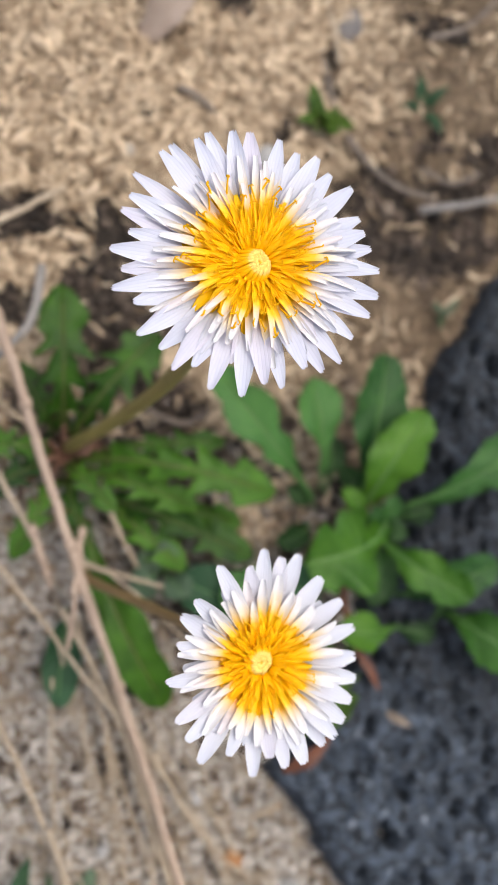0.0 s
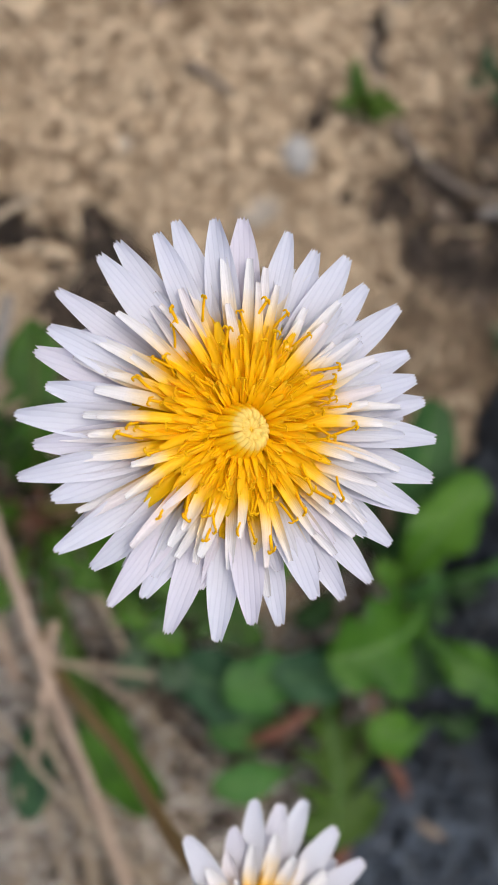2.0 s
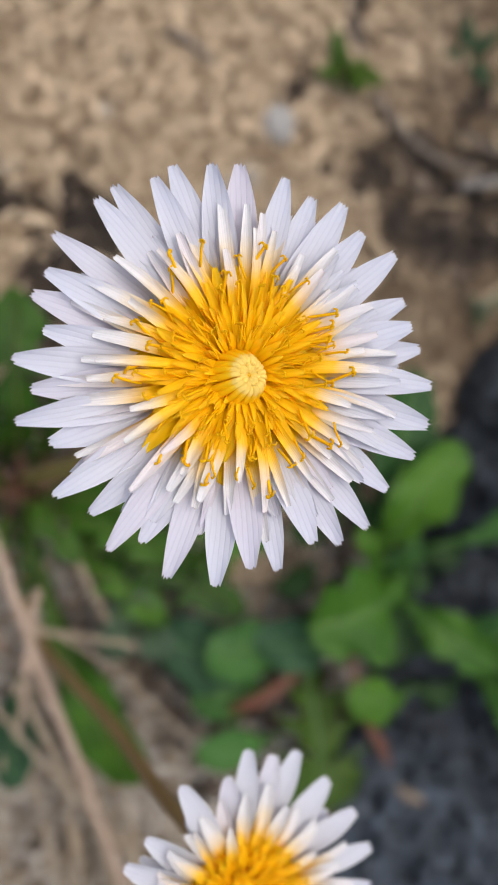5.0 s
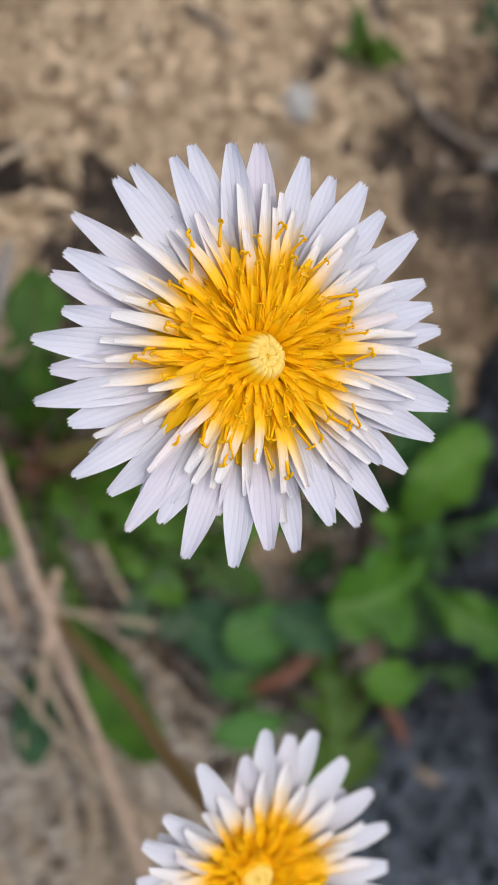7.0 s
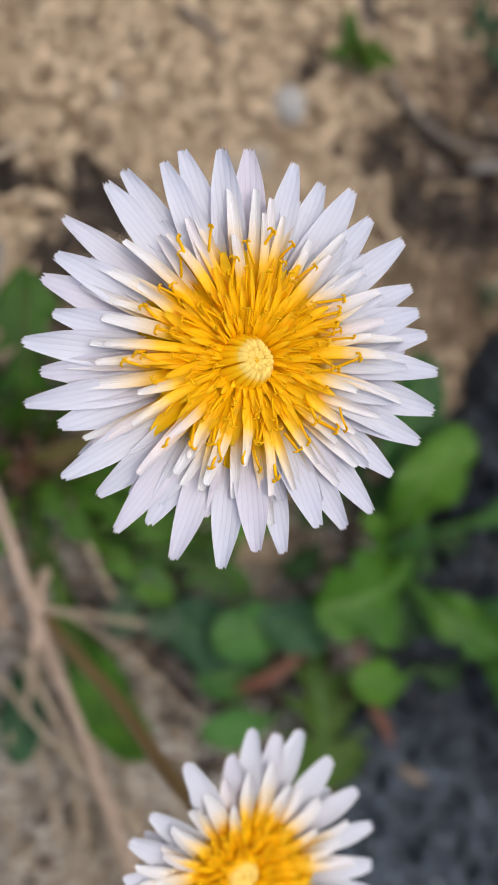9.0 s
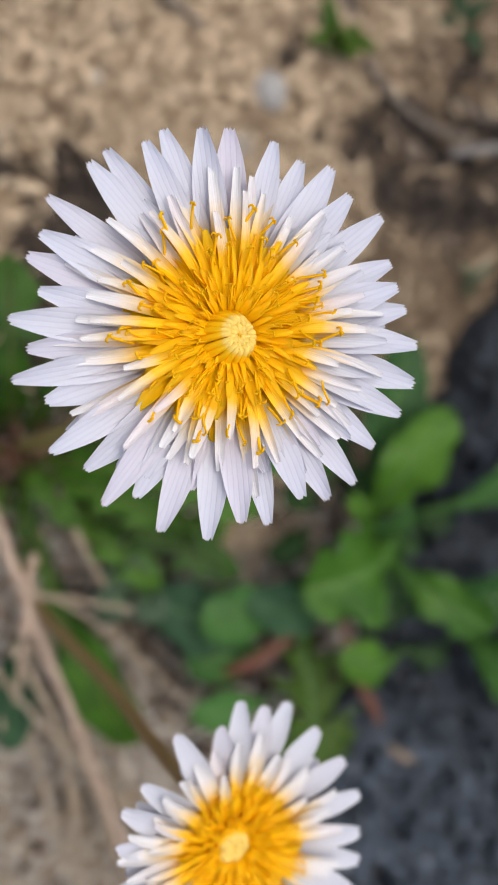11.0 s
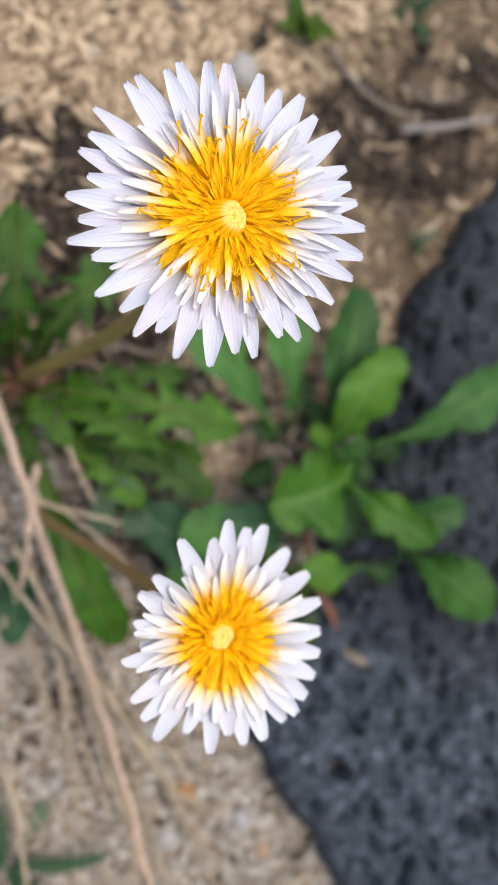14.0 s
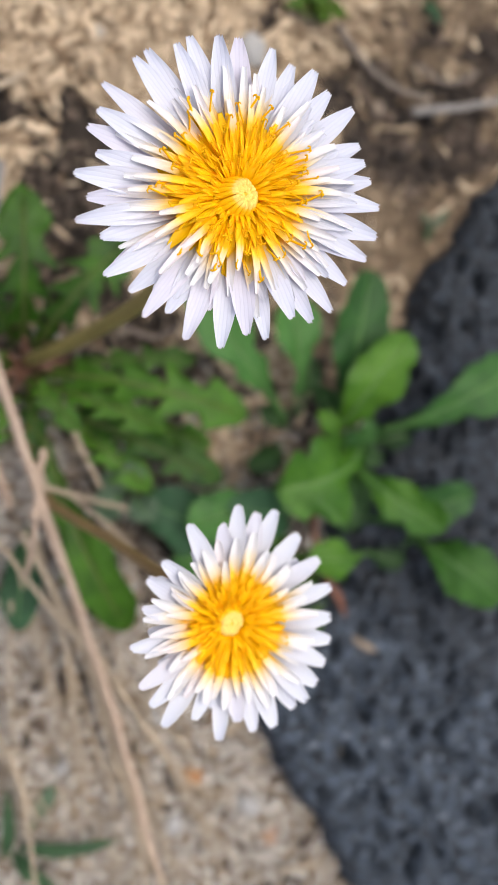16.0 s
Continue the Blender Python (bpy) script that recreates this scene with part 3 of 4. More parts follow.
def leaf(parent, kind, base, tip, width, bow, roll, mat, label=""):
    """A leaf from base to tip (mm): a ribbed, waved blade with its own outline and thickness."""
    a, b = Vector(base), Vector(tip)
    n, m = (72, 11) if kind != "blade" else (16, 5)
    d = b - a
    size = d.length
    d.normalize()
    side = Vector((0, 0, 1)).cross(d).normalized()
    side = Matrix.Rotation(radians(roll + LEAF_RNG.uniform(-8, 8)), 3, d) @ side
    up = d.cross(side)
    k1, k2, ph = LEAF_RNG.random(), LEAF_RNG.random(), LEAF_RNG.uniform(0, 6)
    drift = LEAF_RNG.uniform(-0.05, 0.05) * size
    rows, uvs, spine = [], [], []
    for i in range(n):
        s = i / (n - 1)
        mid = a + d * (s * size) + up * (bow * math.sin(math.pi * s) - 0.16 * bow * s * s) + side * (drift * math.sin(math.pi * s))
        row = []
        for j in range(m):
            v = 2 * j / (m - 1) - 1
            hw = half_width(kind, s, k1 if v > 0 else k2) * width / 2 * (0.8 if kind == "blade" else 1.08)
            back = 0.42 * hw * abs(v) ** 1.4 * min(1.0, (1.0 - s) / 0.2) if kind == "lobed" else 0.0
            lift = 0.26 * hw * abs(v) ** 1.3 + 0.07 * width * math.sin(ph + 13 * s + 2 * v) * abs(v) ** 1.2 + 0.025 * width * math.sin(2.1 * ph + 29 * s + 5 * v) * abs(v)
            row.append(mid + side * (hw * v) - d * back + up * lift)
            uvs.append((s, 0.5 + 0.5 * v))
        rows.append(row)
        if i % 4 == 0 and s < 0.93:
            spine.append(mid + up * 0.05)
    verts, faces = slab(rows, 0.35)
    me = mesh("leaf", [Vector(p) * MM for p in verts], faces)
    layer = me.uv_layers.new(name="UVMap")
    idx = np.zeros(len(me.loops), dtype=int)
    me.loops.foreach_get("vertex_index", idx)
    uvs = uvs + uvs
    uvs += [(0.5, 0.0)] * (len(verts) - len(uvs))
    layer.data.foreach_set("uv", np.array(uvs, dtype=np.float32)[idx].ravel())
    ob = part("leaf", me, mat, parent, label)
    if kind != "blade":
        thick = 0.018 * width + 0.25
        rv, rf = tube(spine, lambda s: thick * (1.0 - 0.75 * s), 6)
        part("midrib", mesh("midrib", [v * MM for v in rv], rf), M_REDRIB if mat is M_DAND else M_RIB, ob, "reddish-green midrib" if mat is M_DAND else "pale green midrib")
    return ob


# ---- leafy weed beside the stone ----
daisy_weed = thing("leafy_weed", (84, -26, -12), "green leafy weed with rounded, lobed leaves growing beside the stone", "weed")
leaf(daisy_weed, "cut", (68.2, -21.1, -6.0), (24.4, 19.2, 14.0), 17.3, 10, -8, M_WEED)
leaf(daisy_weed, "spoon", (70.1, -17.6, -6.0), (60.3, 19.9, 10.0), 17.3, 6, 6, M_WEED)
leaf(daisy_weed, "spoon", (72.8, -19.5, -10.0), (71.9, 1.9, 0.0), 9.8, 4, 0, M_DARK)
leaf(daisy_weed, "oblong", (85.5, -18.7, -6.0), (86.9, 30.9, 14.0), 19.6, 8, 4, M_WEED)
leaf(daisy_weed, "oblong", (83.2, -25.2, 0.0), (99.0, 9.8, 22.0), 18.0, 8, -14, M_YOUNG)
leaf(daisy_weed, "cut", (98.0, -23.1, -2.0), (147.9, 9.5, 18.0), 18.5, 8, 8, M_WEED)
leaf(daisy_weed, "blade", (107.9, -19.5, -4.0), (139.1, -8.5, 8.0), 5.5, 4, 0, M_WEED)
leaf(daisy_weed, "cut", (93.5, -27.6, 2.0), (58.5, -45.4, 22.0), 29.0, 7, -16, M_YOUNG)
leaf(daisy_weed, "cut", (85.2, -29.4, 2.0), (119.5, -53.5, 20.0), 15.0, 8, 10, M_YOUNG)
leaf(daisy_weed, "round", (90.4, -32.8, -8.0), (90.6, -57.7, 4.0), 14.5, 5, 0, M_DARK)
leaf(daisy_weed, "round", (102.0, -53.6, -8.0), (135.2, -39.8, 8.0), 15.3, 6, 6, M_WEED)
leaf(daisy_weed, "oblong", (119.5, -58.2, -6.0), (147.9, -76.6, 12.0), 21.0, 8, -6, M_DEEP)
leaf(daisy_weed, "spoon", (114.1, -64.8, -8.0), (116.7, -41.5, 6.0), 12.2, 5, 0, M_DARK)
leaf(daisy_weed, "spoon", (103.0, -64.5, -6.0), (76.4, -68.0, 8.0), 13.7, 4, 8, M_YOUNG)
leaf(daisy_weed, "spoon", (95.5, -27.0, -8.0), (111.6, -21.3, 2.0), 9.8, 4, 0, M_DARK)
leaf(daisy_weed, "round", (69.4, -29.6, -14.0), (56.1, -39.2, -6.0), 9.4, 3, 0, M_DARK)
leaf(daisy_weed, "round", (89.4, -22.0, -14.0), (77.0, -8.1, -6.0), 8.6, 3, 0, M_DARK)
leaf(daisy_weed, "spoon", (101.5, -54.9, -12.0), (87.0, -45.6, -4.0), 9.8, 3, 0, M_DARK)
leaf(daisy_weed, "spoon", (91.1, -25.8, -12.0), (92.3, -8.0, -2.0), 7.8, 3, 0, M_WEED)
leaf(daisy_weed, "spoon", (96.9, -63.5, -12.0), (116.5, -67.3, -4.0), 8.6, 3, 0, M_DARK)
leaf(daisy_weed, "spoon", (71.7, -45.4, -14.0), (34.9, -60.7, 2.0), 17.3, 5, 0, M_WEED)
leaf(daisy_weed, "round", (77.4, -51.9, -14.0), (48.5, -53.6, 2.0), 16.7, 5, 0, M_TEAL)
leaf(daisy_weed, "lobed", (66.0, -55.9, -14.0), (74.1, -104.9, -4.0), 32.0, 6, 0, M_OLIVE, "broad olive-green jagged leaf")
leaf(daisy_weed, "spoon", (66.9, -82.0, -16.0), (34.8, -87.2, 0.0), 11.7, 5, 0, M_WEED)
leaf(daisy_weed, "round", (60.2, -62.0, -14.0), (20.7, -53.1, -4.0), 21.0, 4, 0, M_TEAL)
leaf(daisy_weed, "round", (59.0, -67.7, -15.0), (32.8, -73.0, -9.0), 15.0, 3, 0, M_WEED)
leaf(daisy_weed, "spoon", (89.1, -28.9, -6.0), (75.0, -18.4, 8.0), 7.5, 4, 0, M_YOUNG)
leaf(daisy_weed, "spoon", (90.1, -28.4, -6.0), (95.0, -19.1, 8.0), 7.8, 4, 0, M_WEED)
leaf(daisy_weed, "round", (88.7, -31.0, -6.0), (78.4, -25.6, 10.0), 6.7, 4, 0, M_YOUNG)
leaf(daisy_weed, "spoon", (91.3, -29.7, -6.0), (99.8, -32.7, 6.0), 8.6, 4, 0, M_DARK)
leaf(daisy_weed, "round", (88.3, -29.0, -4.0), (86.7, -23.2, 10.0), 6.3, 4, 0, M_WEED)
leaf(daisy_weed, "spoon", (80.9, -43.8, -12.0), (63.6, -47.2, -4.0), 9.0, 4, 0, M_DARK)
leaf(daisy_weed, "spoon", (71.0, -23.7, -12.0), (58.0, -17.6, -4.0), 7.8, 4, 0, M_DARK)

# ---- dandelion rosette ----
dandelion_rosette = thing("dandelion_rosette", (-24, -14, -10), "dandelion rosette of jagged green leaves flat on the soil", "plant")
leaf(dandelion_rosette, "lobed", (-24.2, -7.0, -4.0), (-28.8, 35.8, 28.0), 20.0, 12, 0, M_DAND)
leaf(dandelion_rosette, "lobed", (-20.3, -7.3, -6.0), (5.2, 29.9, 8.0), 20.0, 8, 0, M_DAND)
leaf(dandelion_rosette, "lobed", (-21.2, -15.0, -4.0), (48.4, -22.3, 16.0), 19.5, 12, -10, M_DAND)
leaf(dandelion_rosette, "lobed", (-15.4, -12.7, -8.0), (31.7, -5.1, 6.0), 9.7, 6, 8, M_DAND)
leaf(dandelion_rosette, "lobed", (-21.1, -18.3, -6.0), (23.3, -29.3, 10.0), 12.4, 9, -6, M_DAND)
leaf(dandelion_rosette, "lobed", (-14.2, -24.7, -10.0), (45.8, -44.2, 2.0), 14.5, 6, 0, M_DAND)
leaf(dandelion_rosette, "lobed", (-22.5, -17.0, -4.0), (-4.7, -32.8, 12.0), 10.0, 7, 0, M_DAND)
leaf(dandelion_rosette, "lobed", (-25.5, -12.8, -6.0), (-51.5, -14.1, 10.0), 12.1, 8, 0, M_DAND)
leaf(dandelion_rosette, "lobed", (-25.2, -15.7, -6.0), (-48.7, -31.6, 8.0), 11.4, 8, 0, M_DAND)
leaf(dandelion_rosette, "lobed", (-24.6, -18.6, -6.0), (-36.1, -50.6, 6.0), 11.0, 8, 0, M_DAND)
leaf(dandelion_rosette, "broad", (-20.3, -20.4, -4.0), (18.2, -96.6, 0.0), 18.0, 16, 10, M_DAND)
leaf(dandelion_rosette, "lobed", (-22.1, -20.1, -8.0), (-12.7, -47.9, 4.0), 10.4, 7, 0, M_DAND)
leaf(dandelion_rosette, "lobed", (-16.4, -21.1, -12.0), (22.6, -50.1, -2.0), 13.8, 5, 0, M_DAND)
leaf(dandelion_rosette, "lobed", (-14.6, -18.6, -12.0), (13.9, -19.6, 0.0), 10.4, 5, 0, M_DAND)
leaf(dandelion_rosette, "lobed", (-25.5, -8.5, -8.0), (-41.1, 14.7, 6.0), 10.7, 6, 0, M_DAND)
leaf(dandelion_rosette, "lobed", (-15.7, -26.9, -14.0), (42.3, -32.6, -6.0), 13.1, 4, 0, M_DAND)
leaf(dandelion_rosette, "round", (-16.5, -65.2, -10.0), (-16.4, -97.2, 2.0), 12.5, 5, 0, M_TEAL, "dull bluish-green rounded leaf")
crown_v, crown_f = tube(curve_points([(-24, -14, -16), (-24, -14, -8), (-23, -13, -3)], 3), lambda s: 5.5 - 3.0 * s, 10)
part("crown", mesh("crown", [v * MM for v in crown_v], crown_f), M_WITHER, dandelion_rosette, "reddish-brown withered crown")

wither = random.Random(9)
for k in range(22):
    a = wither.uniform(0, 6.28)
    ln = wither.uniform(8, 24)
    line = curve_points([(-23, -14, -5), (-23 + 0.5 * ln * math.cos(a), -14 + 0.5 * ln * math.sin(a), wither.uniform(-2, 4)), (-23 + ln * math.cos(a + 0.3), -14 + ln * math.sin(a + 0.3), wither.uniform(-9, -3))], 5)
    wv, wf = tube(line, lambda s: 1.3 - 0.7 * s, 6)
    part("withered_stalk", mesh("withered_stalk", [v * MM for v in wv], wf), M_WITHER, dandelion_rosette, "reddish-brown withered leaf stalk")

# ---- small weeds ----
W1 = thing("grass_tuft", (52, 115, -4), "small tuft of bright green grass sprouting from the husks", "grass", "small weeds")
leaf(W1, "blade", (59.5, 119.1, -2.0), (49.6, 117.2, 9.0), 9.6, 3, 0, M_BLADE)
leaf(W1, "blade", (60.6, 119.7, -2.0), (53.8, 133.4, 9.0), 9.0, 3, 0, M_BLADE)
leaf(W1, "blade", (62.8, 120.6, -2.0), (64.9, 124.6, 9.0), 10.5, 3, 0, M_BLADE)
leaf(W1, "blade", (63.9, 120.8, -2.0), (71.5, 118.1, 9.0), 10.5, 3, 0, M_BLADE)
leaf(W1, "blade", (61.8, 118.8, -2.0), (65.5, 114.5, 9.0), 10.1, 3, 0, M_BLADE)
leaf(W1, "blade", (62.8, 120.1, -2.0), (59.3, 122.2, 9.0), 10.5, 3, 0, M_BLADE)
W2 = thing("seedling", (105, 140, -14), "small dull green seedling on the husks", "seedling", "small weeds")
leaf(W2, "blade", (105.0, 140.1, -12.0), (100.9, 152.6, -2.0), 6.9, 3, 0, M_DULL)
leaf(W2, "blade", (105.0, 140.1, -12.0), (115.1, 150.3, -4.0), 6.0, 3, 0, M_DULL)
leaf(W2, "blade", (105.0, 140.1, -12.0), (94.6, 138.0, -4.0), 5.5, 3, 0, M_DULL)
leaf(W2, "blade", (105.0, 140.1, -12.0), (113.9, 130.2, -6.0), 6.9, 3, 0, M_DULL)
W3 = thing("grey_seedling", (15.4, -50.5, -16), "grey-green seedling with rounded leaves under the dry stalks", "seedling", "small weeds")
leaf(W3, "spoon", (15.4, -50.5, -14.0), (4.6, -58.9, 0.0), 11.0, 3, 0, M_GREY)
leaf(W3, "spoon", (15.4, -50.5, -14.0), (12.8, -42.1, 0.0), 11.1, 3, 0, M_GREY)
leaf(W3, "spoon", (15.4, -50.5, -14.0), (23.3, -59.7, -2.0), 11.2, 3, 0, M_GREY)
leaf(W3, "spoon", (15.4, -50.5, -14.0), (5.8, -46.4, -4.0), 9.9, 3, 0, M_GREY)
W4 = thing("grass_tuft", (-1, -190, -24), "low tuft of dark green leaves among dry straw", "grass", "small weeds")
leaf(W4, "blade", (-24.5, -168.0, -22.0), (-20.6, -146.0, -10.0), 9.5, 4, 0, M_DULL)
leaf(W4, "blade", (-7.9, -172.8, -18.0), (25.3, -168.4, -13.0), 6.5, 3, 0, M_DULL)
leaf(W4, "blade", (-12.0, -178.0, -22.0), (-14.2, -152.0, -15.0), 6.0, 3, 0, M_DULL)
leaf(W4, "spoon", (-6.0, -172.0, -22.0), (1.1, -152.3, -17.0), 5.6, 3, 0, M_GREY)
leaf(W4, "blade", (-10.0, -176.0, -22.0), (6.0, -186.0, -12.0), 8.0, 4, 0, M_DULL)


W5 = thing("seedling", (121, 59, -22), "tiny grey-green seedling on the soil beside the stone", "seedling", "small weeds")
leaf(W5, "blade", (121, 59, -21.0), (126, 66, -13.0), 4.5, 2, 0, M_GREY)
leaf(W5, "blade", (121, 59, -21.0), (115, 63, -14.0), 4.0, 2, 0, M_GREY)
leaf(W5, "blade", (121, 59, -21.0), (119, 52, -14.0), 4.0, 2, 0, M_DULL)


# ---- the two flowers ----
def floret_mesh(name, seed, n, shape, arch, curl, teeth, cup=0.020, cols=5, roll=0.0):
    """A strap-shaped floret of length 1 and width 1: grooved, arched, with a toothed tip; roll: how far its sides fold up. Shared by many florets."""
    r = random.Random(seed)
    rows = []
    bend, twist = r.uniform(-0.05, 0.05), r.uniform(-0.14, 0.14)
    a2, c2 = arch * r.uniform(0.7, 1.3), curl * r.uniform(0.5, 1.5)
    tooth = [r.uniform(0.35, 1.2) * (0.5 if j % 2 == 0 else -0.7) for j in range(cols)]
    cleft = r.random() < 0.3
    for i in range(n):
        s = i / (n - 1)
        w = float(np.interp(s, shape[0], shape[1]))
        row = []
        for j in range(cols):
            v = 2 * j / (cols - 1) - 1
            x = s
            if i == n - 1:
                x += teeth * tooth[j] - 0.4 * teeth * abs(v) - (1.6 * teeth if cleft and j == cols // 2 else 0.0)
            groove = cup * abs(v) ** 2 - 0.005 * (j % 2) + roll * abs(v) ** 1.5 * w
            z = a2 * math.sin(math.pi * s) - c2 * max(0.0, s - 0.55) ** 2 + groove + twist * v * s * 0.10
            row.append((x, 0.5 * w * v * (1 - 2.2 * roll * abs(v)) + bend * math.sin(math.pi * s), z))
        rows.append(row)
    verts, faces = slab(rows, 0.005)
    me = mesh(name, verts, faces)
    rim = [abs(2 * j / (cols - 1) - 1) for j in range(cols)] * (2 * n)
    me.attributes.new("rim", "FLOAT", "POINT").data.foreach_set("value", rim + [1.0] * (len(verts) - len(rim)))
    return me


LENS = ((0.0, 0.3, 0.43, 0.55, 0.66, 0.80, 0.90, 0.97, 1.0), (0.32, 0.66, 0.90, 1.0, 0.98, 0.82, 0.58, 0.36, 0.27))
FINGER = ((0.0, 0.35, 0.6, 0.85, 1.0), (0.50, 0.90, 1.0, 0.80, 0.46))
ROUNDED = ((0.0, 0.3, 0.55, 0.75, 0.9, 1.0), (0.42, 0.72, 0.96, 1.0, 0.78, 0.42))
BAND = ((0.0, 0.5, 0.8, 0.93, 1.0), (0.6, 1.0, 0.9, 0.7, 0.4))
OUTER = [floret_mesh("ray_floret", 40 + i, 18, LENS, 0.05, 0.30, 0.022, cols=7) for i in range(8)]
MIDDLE = [floret_mesh("ray_floret", 60 + i, 10, FINGER, 0.06, 0.20, 0.010, 0.015, roll=0.012) for i in range(8)]
BROAD = [floret_mesh("ray_floret", 100 + i, 14, ROUNDED, 0.06, 0.26, 0.024, cols=7) for i in range(8)]
STUBBY = [floret_mesh("ray_floret", 120 + i, 10, ROUNDED, 0.07, 0.24, 0.018, 0.035) for i in range(8)]
STRAP = [floret_mesh("inner_floret", 80 + i, 8, BAND, 0.09, 0.25, 0.03, 0.03) for i in range(8)]


def toned(meshes, mat):
    out = []
    for me in meshes:
        c = me.copy()
        c.materials.append(mat)
        out.append(c)
    return out


RAYS, SHEER, FINGERS, UPPER, GOLD = toned(OUTER, M_OUTER), toned(OUTER, M_SHEER), toned(MIDDLE, M_MID), toned(MIDDLE, M_UPPER), toned(STRAP, M_GOLD)
WIDE, STUBS, STUBS_UP = toned(BROAD, M_PALE), toned(STUBBY, M_MID), toned(STUBBY, M_UPPER)
BRACTS = toned(STUBBY, M_CUP)


def style_mesh(seed):
    """A thread-like style of length 1 with two curled arms at its end."""
    r = random.Random(seed)
    y1, z1 = r.uniform(-0.10, 0.10), r.uniform(0.03, 0.14)
    line = curve_points([(0, 0, 0), (0.35, y1 * 0.5, z1), (0.7, y1, z1 + 0.05), (1.0, y1 * 1.4, z1 + 0.06)], 3)
    verts, faces = tube(line, 0.055, 6)
    end = line[-1]
    for sgn in (1, -1):
        k = r.uniform(0.6, 1.4)
        arm = curve_points([end, end + Vector((0.09, 0.05 * sgn * k, 0.04)), end + Vector((0.09, 0.13 * sgn * k, 0.06)), end + Vector((-0.02, 0.17 * sgn * k, 0.03))], 2)
        v2, f2 = tube(arm, lambda s: 0.052 - 0.018 * s, 6)
        faces += [tuple(q + len(verts) for q in f) for f in f2]
        verts += v2
    me = mesh("style", verts, faces)
    me.materials.append(M_STYLE)
    return me


STYLES = [style_mesh(200 + i) for i in range(10)]


def bud_mesh(seed, line, thick, thin):
    """A closed floret in mm: x away from the axis of the heart, z up."""
    r = random.Random(seed)
    pts = curve_points([(x + r.uniform(-0.08, 0.08), r.uniform(-0.06, 0.06), z + r.uniform(-0.12, 0.12)) for x, z in line], 3)
    me = mesh("closed_floret", *tube(pts, lambda s: thick + (thin - thick) * s - 0.5 * thin * max(0.0, s - 0.88) / 0.12, 8))
    me.materials.append(M_BUD)
    return me


BUDS = [bud_mesh(300 + i, ((4.0, -6.0), (3.7, -3.8), (3.0, -1.9), (2.3, -0.65), (1.75, 0.0), (1.25, -0.3)), 0.60, 0.30) for i in range(6)]
CROWNS = [bud_mesh(320 + i, ((1.5, -1.5), (1.2, -0.45), (0.75, -0.25), (0.25, -0.5)), 0.44, 0.30) for i in range(4)]


def place_floret(head, m_head, me, name, p0, p1, width, roll=0.0):
    """Sets a floret from p0 to p1, in mm from the head's middle."""
    p0, p1 = Vector(p0), Vector(p1)
    x = p1 - p0
    length = x.length
    x.normalize()
    y = Vector((0, 0, 1)).cross(x).normalized()
    turn = Matrix((x, y, x.cross(y))).transposed().to_4x4()
    m = m_head @ Matrix.Translation(p0 * MM) @ turn @ pose(0, 0, 0, roll) @ Matrix.Diagonal((length * MM, width * MM, length * MM, 1))
    return part(name, me, me.materials[0], head, "", m)


M_BROWNSTEM = plain_material("brown_stem", (0.17, 0.105, 0.042), (0.31, 0.21, 0.085), 70.0, 0.45, 0.00015)


